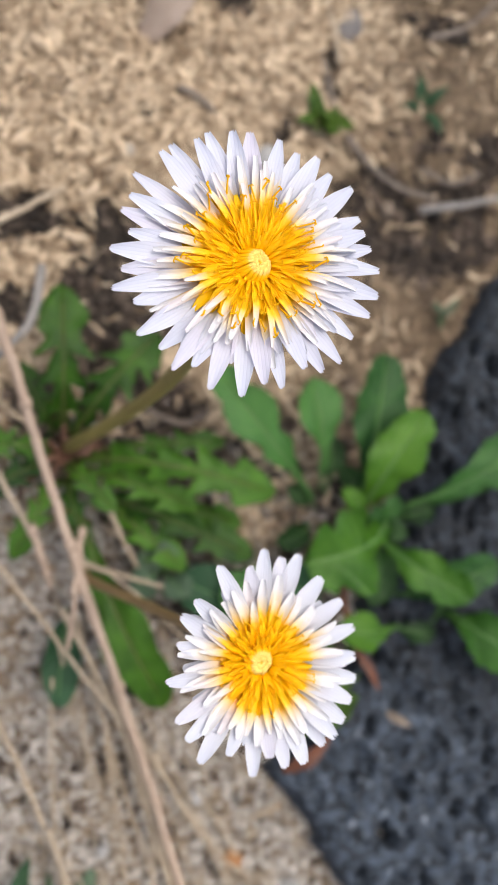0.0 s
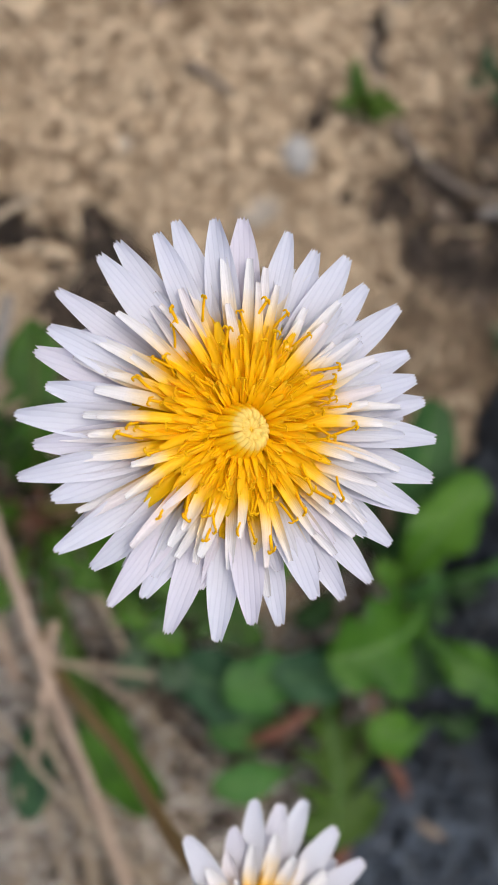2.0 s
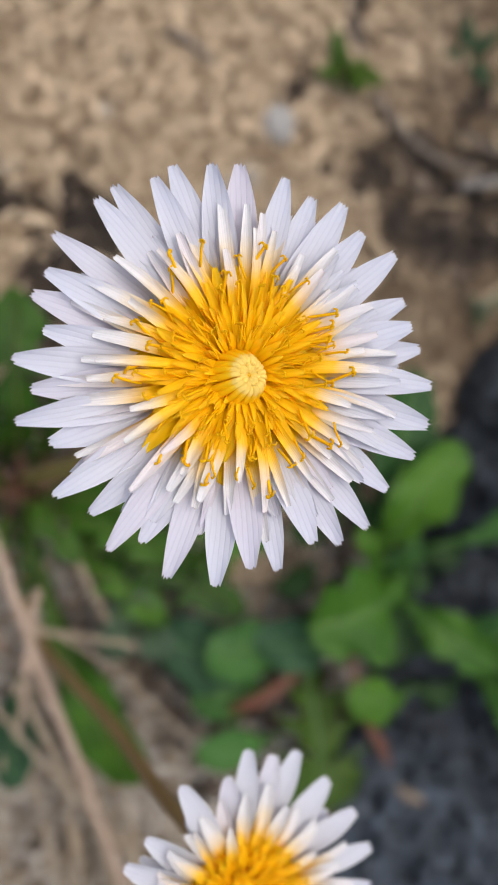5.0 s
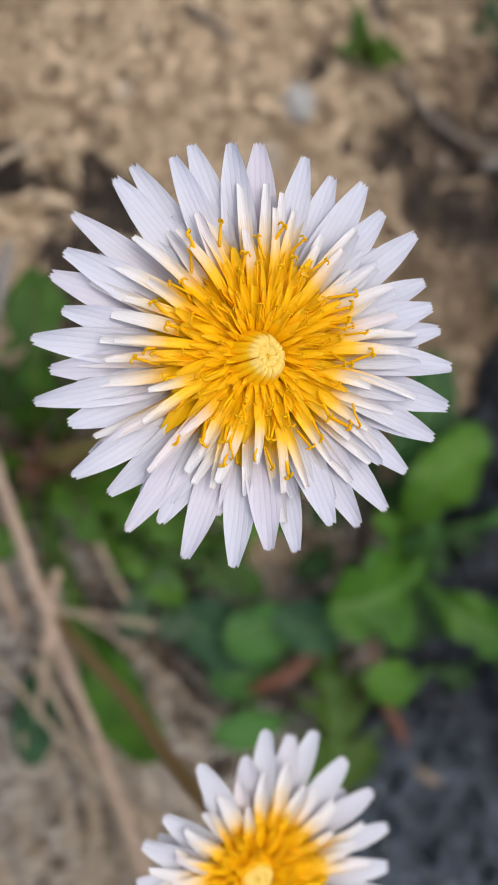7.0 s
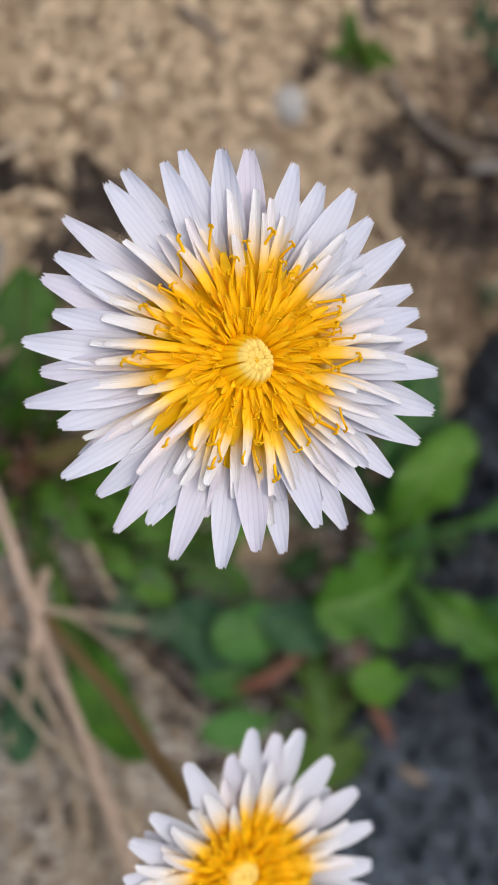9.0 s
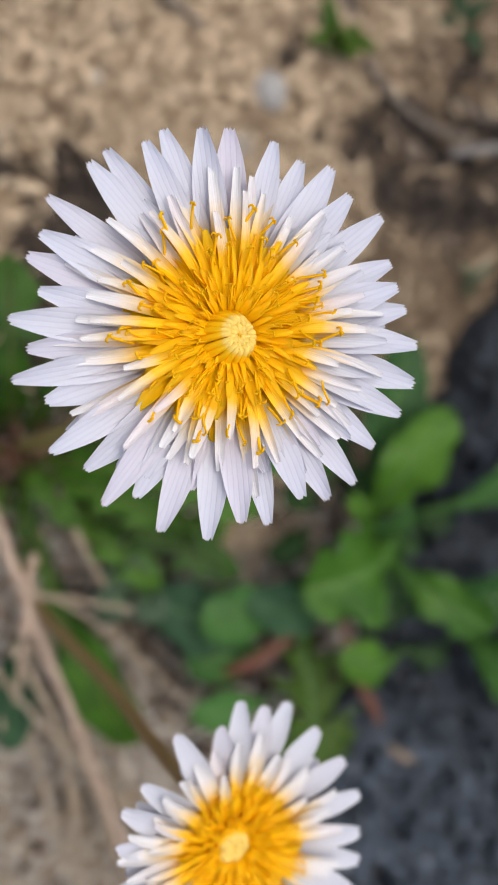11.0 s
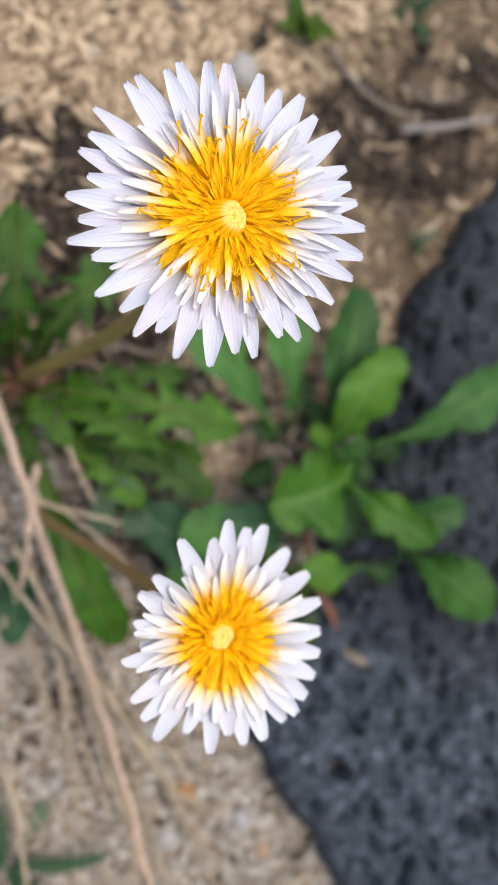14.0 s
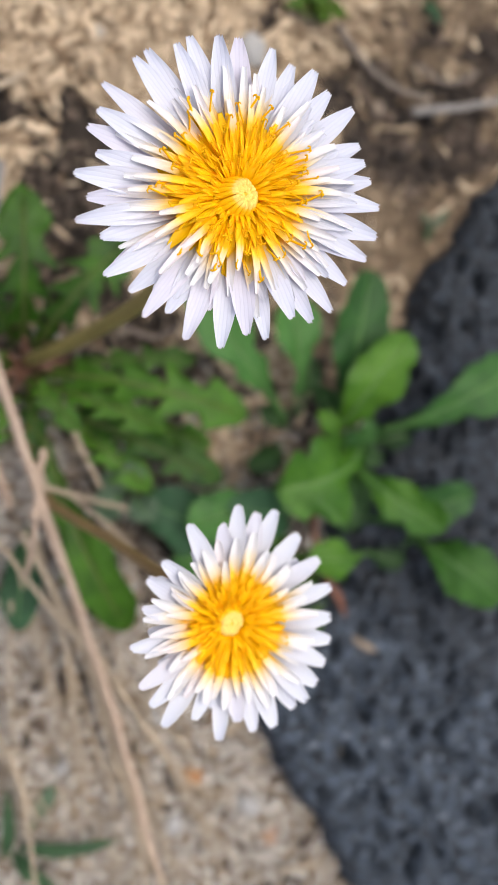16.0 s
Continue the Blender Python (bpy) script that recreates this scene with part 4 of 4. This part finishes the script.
def flower(base, bends, centre, tips, rng, lift, rows, threads, rays, ray_width, label, rstem, stalk, off, knob, knob_size, knob_lean):
    """A dandelion: a bent stem and a shallow bowl of white rays, yellow inner florets and a heart of closed ones. tips: angle and reach of each outer ray."""
    root = thing("dandelion_flower", base, label, "flower", "dandelion flowers")
    m_head = pose(centre[0] * MM, centre[1] * MM, centre[2] * MM)
    neck = Vector((centre[0] + off[0], centre[1] + off[1], centre[2] - 12))
    line = curve_points([base, *bends, neck], 8)
    part("stem", mesh("stem", [v * MM for v in tube(line, lambda s: rstem * (1.0 - 0.22 * s), 12)[0]], tube(line, 1.0, 12)[1]), stalk, root, "bent hollow flower stem")
    reach = sum(r for _, r in tips) / len(tips) / 23.0
    # green cup of the head, turned as one body
    prof = [(0.0, -13.0), (2.6, -12.6), (4.6, -11.0), (5.4, -9.0), (5.0, -7.0), (3.4, -6.4), (0.0, -6.0)]
    verts, faces, seg = [], [], 20
    for q, (r, z) in enumerate(prof):
        for k in range(seg):
            a = 2 * math.pi * k / seg
            rr = r * (1 + 0.05 * math.cos(10 * a) * (q < 4))
            verts.append(Vector((rr * math.cos(a) + off[0], rr * math.sin(a) + off[1], z)) * MM)
    for q in range(len(prof) - 1):
        for k in range(seg):
            j = (k + 1) % seg
            faces.append((q * seg + k, q * seg + j, (q + 1) * seg + j, (q + 1) * seg + k))
    head = part("flower_head", mesh("flower_head", verts, faces), M_CUP, root, "green cup of bracts under the rays", m_head)

    def at(a, r, z):
        """A point r from the middle at the angle a; the florets spring from the heart, which sits a little aside."""
        f = max(0.0, 1 - r / 23.0)
        return Vector((off[0] * f + r * math.cos(radians(a)), off[1] * f + r * math.sin(radians(a)), z))

    disc_v, disc_f = [], []
    for r, z in ((0.0, -5.4), (3.0, -5.4), (5.5, -4.4), (8.0, -3.9), (9.6, -4.6)):
        disc_v += [at(15 * k, r * reach, z) * MM for k in range(24)]
    for q in range(4):
        disc_f += [(q * 24 + k, (q + 1) * 24 + k, (q + 1) * 24 + (k + 1) % 24, q * 24 + (k + 1) % 24) for k in range(24)]
    part("disc", mesh("disc", disc_v, disc_f), M_FLOOR, head, "golden floor of the flower head", m_head)
    for k in range(14):
        a = 360 * k / 14 + rng.uniform(-5, 5)
        place_floret(head, m_head, BRACTS[k % 8], "bract", at(a, 3.6, -11.0), at(a, 9.5 * reach, -7.5), 2.6)
    for q, (a, r) in enumerate(tips):
        w = rng.uniform(0.88, 1.1) * ray_width
        place_floret(head, m_head, rays[rng.randrange(8)], "ray_floret", at(a, 3.0, -6.4 - 0.3 * (q % 2)), at(a, r, rng.uniform(-0.4, 0.8) + 0.7 + lift(a) - (0.6 if q % 2 else 0.0)), w, rng.uniform(-12, 12))
    for count, lo, hi, r0, z0, zlo, zhi, w, meshes, name, *sector in rows:
        start, span = sector or (rng.uniform(0, 10), 360)
        for k in range(count):
            a = start + span * k / count + rng.uniform(-4, 4)
            r = rng.uniform(lo, hi) * reach
            z = rng.uniform(zlo, zhi) + lift(a) * min(1.2, r / 19)
            place_floret(head, m_head, meshes[rng.randrange(8)], name, at(a, r0, z0), at(a + rng.uniform(-3, 3), r, z), w * reach * rng.uniform(0.85, 1.18), rng.uniform(-24, 24))
    # styles: long ones that lie out over the rays, short curled ones round the heart
    for count, lo, hi, zlo, zhi, short, long in threads:
        start = rng.uniform(0, 10)
        for k in range(count):
            a = start + 360 * k / count + rng.uniform(-6, 6)
            r = rng.uniform(lo, hi) * reach
            length = rng.uniform(short, long)
            z = rng.uniform(zlo, zhi) + 0.7 * lift(a) * r / 19
            place_floret(head, m_head, STYLES[rng.randrange(10)], "style", at(a, r - 0.85 * length, z - 0.5 * length), at(a + rng.uniform(-8, 8), r, z), length, rng.uniform(-70, 70))
    # the heart of florets still closed: ribbed golden sides under a pale, scalloped crown
    m_knob = m_head @ pose(knob[0] * MM, knob[1] * MM, knob[2] * MM, knob_lean[0], knob_lean[1]) @ Matrix.Scale(MM * knob_size, 4)
    for k in range(21):
        part("closed_floret", BUDS[rng.randrange(6)], M_BUD, head, "", m_knob @ pose(0, 0, rng.uniform(-0.12, 0.12), 0, 0, 360 * k / 21 + rng.uniform(-3, 3)))
    for k in range(11):
        part("closed_floret", CROWNS[rng.randrange(4)], M_BUD, head, "", m_knob @ pose(0, 0, rng.uniform(-0.1, 0.1), 0, 0, 360 * k / 11 + rng.uniform(-5, 5)))
    core_v, core_f = [], []
    for r, z in ((0.05, -0.35), (0.8, -0.4), (1.5, -0.45), (2.5, -1.5), (3.4, -5.6)):
        core_v += [Vector((r * math.cos(2 * math.pi * k / 16), r * math.sin(2 * math.pi * k / 16), z)) for k in range(16)]
    for q in range(4):
        core_f += [(q * 16 + k, (q + 1) * 16 + k, (q + 1) * 16 + (k + 1) % 16, q * 16 + (k + 1) % 16) for k in range(16)]
    part("heart", mesh("heart", core_v, core_f), M_BUD, head, "golden heart of closed florets", m_knob)
    return head


TIPS_A = [
    (-175, 23.7), (-167, 21.8), (-159, 24.0), (-151, 21.6), (-138, 23.9), (-128, 22.1), (-119, 24.1), (-112, 21.6), (-102, 24.1), (-89, 24.2),
    (-80, 22.2), (-71, 23.1), (-60, 21.3), (-52, 23.3), (-43, 23.7), (-31, 22.7), (-19, 23.4), (-9, 23.9), (2, 23.5), (13, 22.8), (20, 21.7),
    (28, 22.5), (41, 23.8), (52, 22.3), (61, 23.5), (70, 22.1), (80, 22.7), (93, 23.4), (102, 22.9), (112, 23.7), (119, 22.6), (129, 23.9),
    (136, 23.4), (150, 24.2), (160, 22.7), (167, 23.0), (176, 21.0),
]
ROWS_A = [
    (10, 18.5, 21.5, 3.6, -6.0, -2.0, -0.8, 3.2, RAYS, "ray_floret"),
    (24, 16.0, 20.0, 4.0, -5.6, -1.2, 0.4, 2.7, SHEER, "ray_floret"),
    (36, 15.2, 20.0, 3.6, -3.8, -0.4, 1.4, 1.55, FINGERS, "ray_floret"),
    (13, 17.0, 20.6, 3.8, -3.6, 0.0, 1.2, 2.5, SHEER, "ray_floret", -62, 130),
    (28, 12.6, 16.6, 3.2, -2.9, 0.3, 1.7, 1.35, UPPER, "ray_floret"),
    (58, 10.6, 14.2, 3.6, -4.0, -2.0, -0.8, 1.9, GOLD, "inner_floret"),
    (50, 9.0, 12.8, 2.9, -3.2, -0.6, 0.6, 1.25, GOLD, "inner_floret"),
    (52, 6.8, 9.6, 2.8, -2.8, -0.4, 0.8, 0.85, GOLD, "inner_floret"),
    (40, 5.2, 7.4, 2.7, -2.6, -0.8, 0.6, 0.7, GOLD, "inner_floret"),
    (34, 4.2, 5.4, 2.4, -2.4, -1.0, -0.2, 0.7, GOLD, "inner_floret"),
]
head_a = flower((-22, -11, -9), [(-19, -11.2, 10), (-6, -6.5, 50), (0.5, -4.5, 100), (2.8, -0.5, 140)], (2.2, 1.0, 168.0), TIPS_A, random.Random(71),
                lambda a: 0.0, ROWS_A, [(38, 10.6, 14.8, 0.4, 1.8, 2.4, 3.8), (34, 7.2, 10.5, 0.2, 1.6, 2.0, 3.2), (44, 4.6, 7.4, -0.6, 1.0, 1.4, 2.4)], RAYS, 4.0,
                "large white dandelion flower with a golden-yellow centre on a bent stem", 2.3, M_STEM, (1.5, 0.1), (2.0, -0.5, 0.1), 0.98, (-8, 20))
# the autofocus rests on the large flower
cam.data.dof.focus_object = head_a

TIPS_B = [
    (156, 18.9), (171, 18.0), (-168, 18.9), (-146, 19.4), (-134, 20.0), (-120, 21.7), (-107, 18.2), (-91, 21.3), (-82, 17.7), (-73, 20.2),
    (-62, 20.9), (-48, 20.2), (-41, 20.4), (-31, 20.0), (-19, 19.3), (-7, 19.5), (6, 19.0), (23, 19.9), (40, 20.0), (57, 20.2), (75, 21.8),
    (83, 20.4), (95, 21.3), (105, 18.1), (122, 20.1), (144, 18.0),
]
ROWS_B = [
    (14, 17.5, 20.5, 3.6, -6.0, -1.6, -0.4, 3.3, WIDE, "ray_floret"),
    (32, 16.4, 20.4, 3.8, -4.4, -0.2, 1.4, 2.5, STUBS, "ray_floret"),
    (24, 13.6, 17.2, 3.3, -3.1, 0.2, 1.6, 1.8, STUBS_UP, "ray_floret"),
    (60, 9.6, 12.6, 3.2, -3.8, -1.6, -0.4, 1.7, GOLD, "inner_floret"),
    (52, 8.0, 11.0, 2.8, -3.0, -0.6, 0.6, 1.25, GOLD, "inner_floret"),
    (60, 5.0, 8.8, 2.5, -2.6, -0.4, 0.8, 0.75, GOLD, "inner_floret"),
    (32, 3.9, 5.0, 2.0, -2.2, -0.8, 0.0, 0.75, GOLD, "inner_floret"),
]
flower((-20, -26, -11), [(-18.5, -40, -2), (-15.5, -50, 9), (-11.2, -55.6, 22), (-4.5, -58.9, 46), (2, -61.7, 68), (9.0, -65.4, 106)], (16.2, -69.4, 139.0), TIPS_B, random.Random(72),
       lambda a: 9.0 * max(0.0, math.cos(radians(a - 158))) ** 1.3, ROWS_B, [(26, 8.5, 12.8, 0.4, 1.6, 2.2, 3.4), (34, 4.8, 8.4, -0.4, 1.0, 1.6, 2.6)], WIDE, 3.6,
       "smaller white dandelion flower, half cupped, with a golden centre", 1.65, M_BROWNSTEM, (0.6, -0.2), (0.0, -0.1, 0.2), 0.98, (14, 20))


# ---- dry stalks, straws and twigs ----
def rod(name, pts, radius, mat, label, category, group):
    line = curve_points(pts, 6)
    r = random.Random(len(pts) * 7 + int(pts[0][0]))
    line = [p + Vector((r.uniform(-0.25, 0.25), r.uniform(-0.25, 0.25), 0)) for p in line]
    verts, faces = tube(line, lambda s: radius * (0.95 - 0.25 * s) * (1.0 + 0.16 * (abs(s - 0.42) < 0.03)), 8)
    ob = part(name, mesh(name, [v * MM for v in verts], faces), mat, None)
    if mat is M_STALK:
        # swollen joints along the stalk, with a scrap of dry sheath
        for q in range(1, len(line) - 2, 8):
            d = (line[q + 1] - line[q]).normalized()
            joint = [line[q] + d * u for u in (-1.4, -0.6, 0.4, 1.6)]
            jv, jf = tube(joint, lambda s: radius * (1.00 + 0.20 * math.sin(math.pi * s)), 8)
            part("joint", mesh("joint", [v * MM for v in jv], jf), M_STALK, ob, "swollen joint")
    return tagged(ob, label, category, group)


def straw(pts, radius, mat):
    if mat is M_STALK:
        return rod("dry_stalk", pts, radius, mat, "pinkish-brown dry plant stalk lying over the leaves", "stalk", "dry stalks")
    return rod("straw", pts, radius, mat, "pale dry grass straw lying on the ground", "straw", "dry straws")


def twig(pts, radius, mat):
    if mat is M_STRAW:
        return straw(pts, radius, mat)
    return rod("twig", pts, radius, mat, "thin grey-brown twig on the soil", "twig", "twigs")


straw([(-47.5, 19.9, 52.0), (-40.8, 5.5, 46.0), (-30.5, -19.1, 38.0), (-16.3, -51.3, 30.0), (-1.0, -83.9, 14.0), (12.0, -112.0, 0.0), (25.6, -143.4, -12.0), (34.7, -167.8, -18.0), (46.5, -198.0, -22.5)], 1.8, M_STALK)
straw([(-15.4, -39.9, 26.0), (-15.8, -52.1, 30.0), (-15.8, -66.7, 24.0), (-15.9, -77.5, 16.0)], 1.2, M_STALK)
straw([(-19.1, -65.5, 14.0), (-10.3, -77.7, 10.0), (1.4, -97.9, 0.0), (16.4, -125.2, -12.0), (28.2, -157.3, -19.0), (38.0, -190.0, -22.5)], 1.3, M_STRAW)
straw([(-42.3, -49.8, 28.0), (-27.5, -65.9, 20.0), (-9.5, -86.5, 10.0), (14.2, -110.8, -4.0), (35.8, -138.8, -15.0), (53.0, -164.8, -20.0), (68.0, -192.0, -22.5)], 0.85, M_STRAW)
straw([(-38.1, -96.3, 10.0), (-27.8, -114.8, 0.0), (-16.6, -137.4, -8.0), (-3.0, -162.0, -14.0)], 1.2, M_STRAW)
straw([(-45.7, -20.5, 24.0), (-35.8, -34.9, 18.0), (-26.5, -49.2, 14.0), (-22.1, -56.9, 10.0)], 1.2, M_STRAW)
straw([(-30.9, -40.0, 20.0), (-26.4, -50.1, 16.0), (-22.9, -58.7, 12.0)], 1.6, M_STALK)
straw([(-11.5, -20.4, 4.0), (-3.1, -36.6, 0.0), (6.3, -51.2, -4.0)], 1.1, M_STRAW)
straw([(-16.2, -48.7, 22.0), (-2.4, -55.0, 18.0), (15.2, -67.2, 9.0), (34.6, -84.0, -1.0)], 0.55, M_STRAW)
straw([(-15.1, -51.1, 22.0), (-3.6, -52.9, 12.0), (14.9, -56.4, 0.0)], 1.0, M_STRAW)
straw([(1.1, -106.7, -10.0), (6.5, -129.9, -16.0), (13.5, -160.4, -20.0)], 0.7, M_STRAW)
straw([(9.2, -112.0, -10.0), (18.1, -135.3, -16.0), (23.5, -164.1, -20.0)], 0.7, M_STRAW)
straw([(17.6, -111.4, -8.0), (28.9, -131.0, -14.0), (42.7, -146.8, -18.0), (58.7, -157.3, -22.0)], 0.8, M_STRAW)
straw([(-16.2, -136.0, -2.0), (-7.9, -155.9, -8.0), (-0.6, -189.7, -14.0)], 0.9, M_STRAW)
straw([(35.1, -126.1, -18.0), (46.8, -141.6, -20.0), (59.0, -163.0, -22.0)], 0.7, M_STRAW)
straw([(-53.4, 52.8, 26.0), (-43.8, 60.8, 24.0), (-31.3, 73.2, 18.0)], 1.3, M_STRAW)
twig([(-35.8, 40.9, 30.0), (-36.1, 26.7, 34.0), (-39.5, 16.8, 36.0), (-47.3, 7.0, 36.0)], 1.7, M_GREYTWIG)
twig([(71.4, 119.2, 0.0), (81.7, 110.4, -3.0), (96.4, 104.2, -6.0), (113.1, 102.7, -8.0)], 1.25, M_TWIG)
twig([(106.0, 97.4, -8.0), (118.8, 99.7, -5.0), (141.8, 108.2, -6.0)], 1.7, M_GREYTWIG)
twig([(131.6, 118.0, -10.0), (120.3, 111.6, -10.0), (105.5, 115.1, -8.0)], 1.0, M_TWIG)
twig([(58.1, 171.3, 6.0), (62.7, 157.8, 5.0), (66.3, 145.7, 3.0)], 1.2, M_STRAW)
twig([(59.3, 144.9, 4.0), (62.7, 135.9, 2.0), (66.4, 128.9, 0.0)], 1.2, M_TWIG)
twig([(3.5, 116.5, 17.0), (9.7, 114.6, 17.0), (17.6, 111.4, 14.0)], 1.3, M_TWIG)
twig([(104.8, 168.9, -4.0), (121.3, 178.0, -6.0), (135.9, 193.8, -4.0)], 1.4, M_TWIG)
twig([(2.8, 6.6, -8.0), (17.1, 1.7, -6.0), (26.4, 6.1, -8.0)], 0.9, M_TWIG)
twig([(33.1, 87.3, 8.0), (37.8, 78.2, 8.0), (40.6, 68.7, 8.0)], 1.0, M_STRAW)
# a sheaf of fine straws along the thick stalk
sheaf = random.Random(17)
for k in range(9):
    u = sheaf.uniform(-1, 1)
    x0, y0 = -14 + 9 * u + sheaf.uniform(-4, 4), -58 - sheaf.uniform(0, 34)
    x1, y1 = 30 + 30 * u + sheaf.uniform(-8, 8), -140 - sheaf.uniform(0, 58)
    z0, z1 = sheaf.uniform(-6, 12), float(land(np.array(x1), np.array(y1))) + sheaf.uniform(1.0, 4.0)
    bow = sheaf.uniform(-5, 5)
    straw([(x0, y0, z0), (0.65 * x0 + 0.35 * x1 + bow, 0.65 * y0 + 0.35 * y1, 0.5 * (z0 + z1) - 2), (0.3 * x0 + 0.7 * x1 + bow, 0.3 * y0 + 0.7 * y1, z1 + 2), (x1, y1, z1)], sheaf.uniform(0.35, 0.85), M_STRAW)
# pale straws fanned out over the litter
straw([(-0.2, -77.1, -8.0), (21.5, -112.1, -13.0), (45.7, -150.1, -17.0), (63.7, -176.9, -20.5)], 0.55, M_STRAW)
straw([(12.6, -111.3, -8.0), (33.4, -133.7, -13.0), (50.7, -157.1, -17.0), (70.2, -182.1, -20.5)], 0.50, M_STRAW)
straw([(-14.7, -139.5, -8.0), (-0.9, -158.1, -13.0), (10.2, -173.1, -17.0), (17.4, -181.7, -20.5)], 0.50, M_STRAW)
straw([(-1.2, -98.5, -8.0), (4.1, -126.1, -13.0), (8.8, -154.2, -17.0), (14.5, -180.9, -20.5)], 0.40, M_STRAW)
straw([(-15.8, -78.0, -8.0), (7.3, -107.1, -13.0), (26.5, -143.3, -17.0), (40.7, -181.7, -20.5)], 0.45, M_STRAW)
rod("red_stem", [(68.5, -34.4, 18.0), (74.8, -49.1, 12.0), (80.1, -66.4, 4.0), (85.5, -75.8, 2.0), (88, -79, 0.0)], 1.1, M_RED, "thin reddish-brown withered stem", "stem", "withered bits")


# ---- withered leaves, pebbles ----
def withered(base, tip, width, bow, label, mat):
    ob = leaf(None, "blade", base, tip, width, bow, 12, mat)
    ob.name = "withered_leaf"
    return tagged(ob, label, "leaf", "withered bits")


withered((-9, 132, 17), (2, 172, 26), 20, 11, "curled light brown dead leaf on the husks", M_CURLED)
withered((44, -76, -8), (68, -57, -3), 6, 3, "reddish-brown withered leaf under the weed", M_RED)
withered((84, -73, 2), (94, -88, 1), 4.2, 2, "reddish-brown withered leaf on the stone", M_RED)
withered((99, -95, -6), (109, -100, -4), 4.0, 2, "beige scrap of dry leaf on the stone", M_DEAD)
withered((63.9, -117.4, -12), (79.0, -103.3, -4), 8, 3, "reddish-brown withered leaf between litter and stone", M_RED)
withered((-14, -20, -2), (-4, -30, 0), 7, 2, "reddish-brown withered leaf at the rosette", M_DEAD)


def pebble(at, size, mat, label, seed):
    r = random.Random(seed)
    bm = bmesh.new()
    bmesh.ops.create_icosphere(bm, subdivisions=3, radius=1.0)
    off = Vector((r.uniform(0, 50), r.uniform(0, 50), r.uniform(0, 50)))
    for v in bm.verts:
        n = noise.noise(v.co * 1.3 + off)
        v.co *= 1 + 0.17 * n + 0.08 * noise.noise(v.co * 4 + off)
        v.co = Vector((v.co.x * size[0], v.co.y * size[1], v.co.z * size[2])) * MM
    me = bpy.data.meshes.new("pebble")
    bm.to_mesh(me)
    bm.free()
    me.polygons.foreach_set("use_smooth", [True] * len(me.polygons))
    ob = part("pebble", me, mat, None, "", Matrix.Translation(Vector(at) * MM) @ pose(0, 0, 0, 0, 0, r.uniform(0, 360)))
    return tagged(ob, label, "pebble", "pebbles")


pebble((40.5, 102, 1.5), (6.4, 6.0, 5.0), M_PEBBLE, "pale grey pebble half sunk in the husks", 1)
pebble((30, 83, -0.5), (8.5, 5, 3.5), M_DUSTY, "flat pale grey pebble among the husks", 2)
pebble((35, -129, -20), (3.4, 3.0, 2.5), M_PEBBLE, "small whitish pebble in the litter", 3)
pebble((3.8, -147, -21), (2.8, 2.4, 2.0), M_PEBBLE, "small whitish pebble in the litter", 4)
pebble((50, -150, -22), (4.2, 3.2, 2.6), M_RUST, "small orange-brown clod in the litter", 5)
pebble((81, -171, -23), (4.6, 3.6, 2.6), M_RUST, "small orange-brown clod in the litter", 6)
pebble((45, -167, -22.5), (4.0, 3.2, 2.6), M_PEBBLE, "small whitish pebble in the litter", 8)
pebble((72, -160, -21.5), (4.6, 3.4, 2.6), M_PEBBLE, "small whitish pebble in the litter", 9)
pebble((94, 98, -13), (3.0, 2.4, 2.0), M_DEAD, "small brown clod on the dark soil", 10)
pebble((68.5, 163, 2.5), (6.4, 8.0, 2.6), M_SLATE, "flat dark grey stone sunk in the husks", 11)
pebble((-12, 91.5, 15), (2.8, 3.2, 1.8), M_DUSTY, "small pale pebble on the husks", 12)
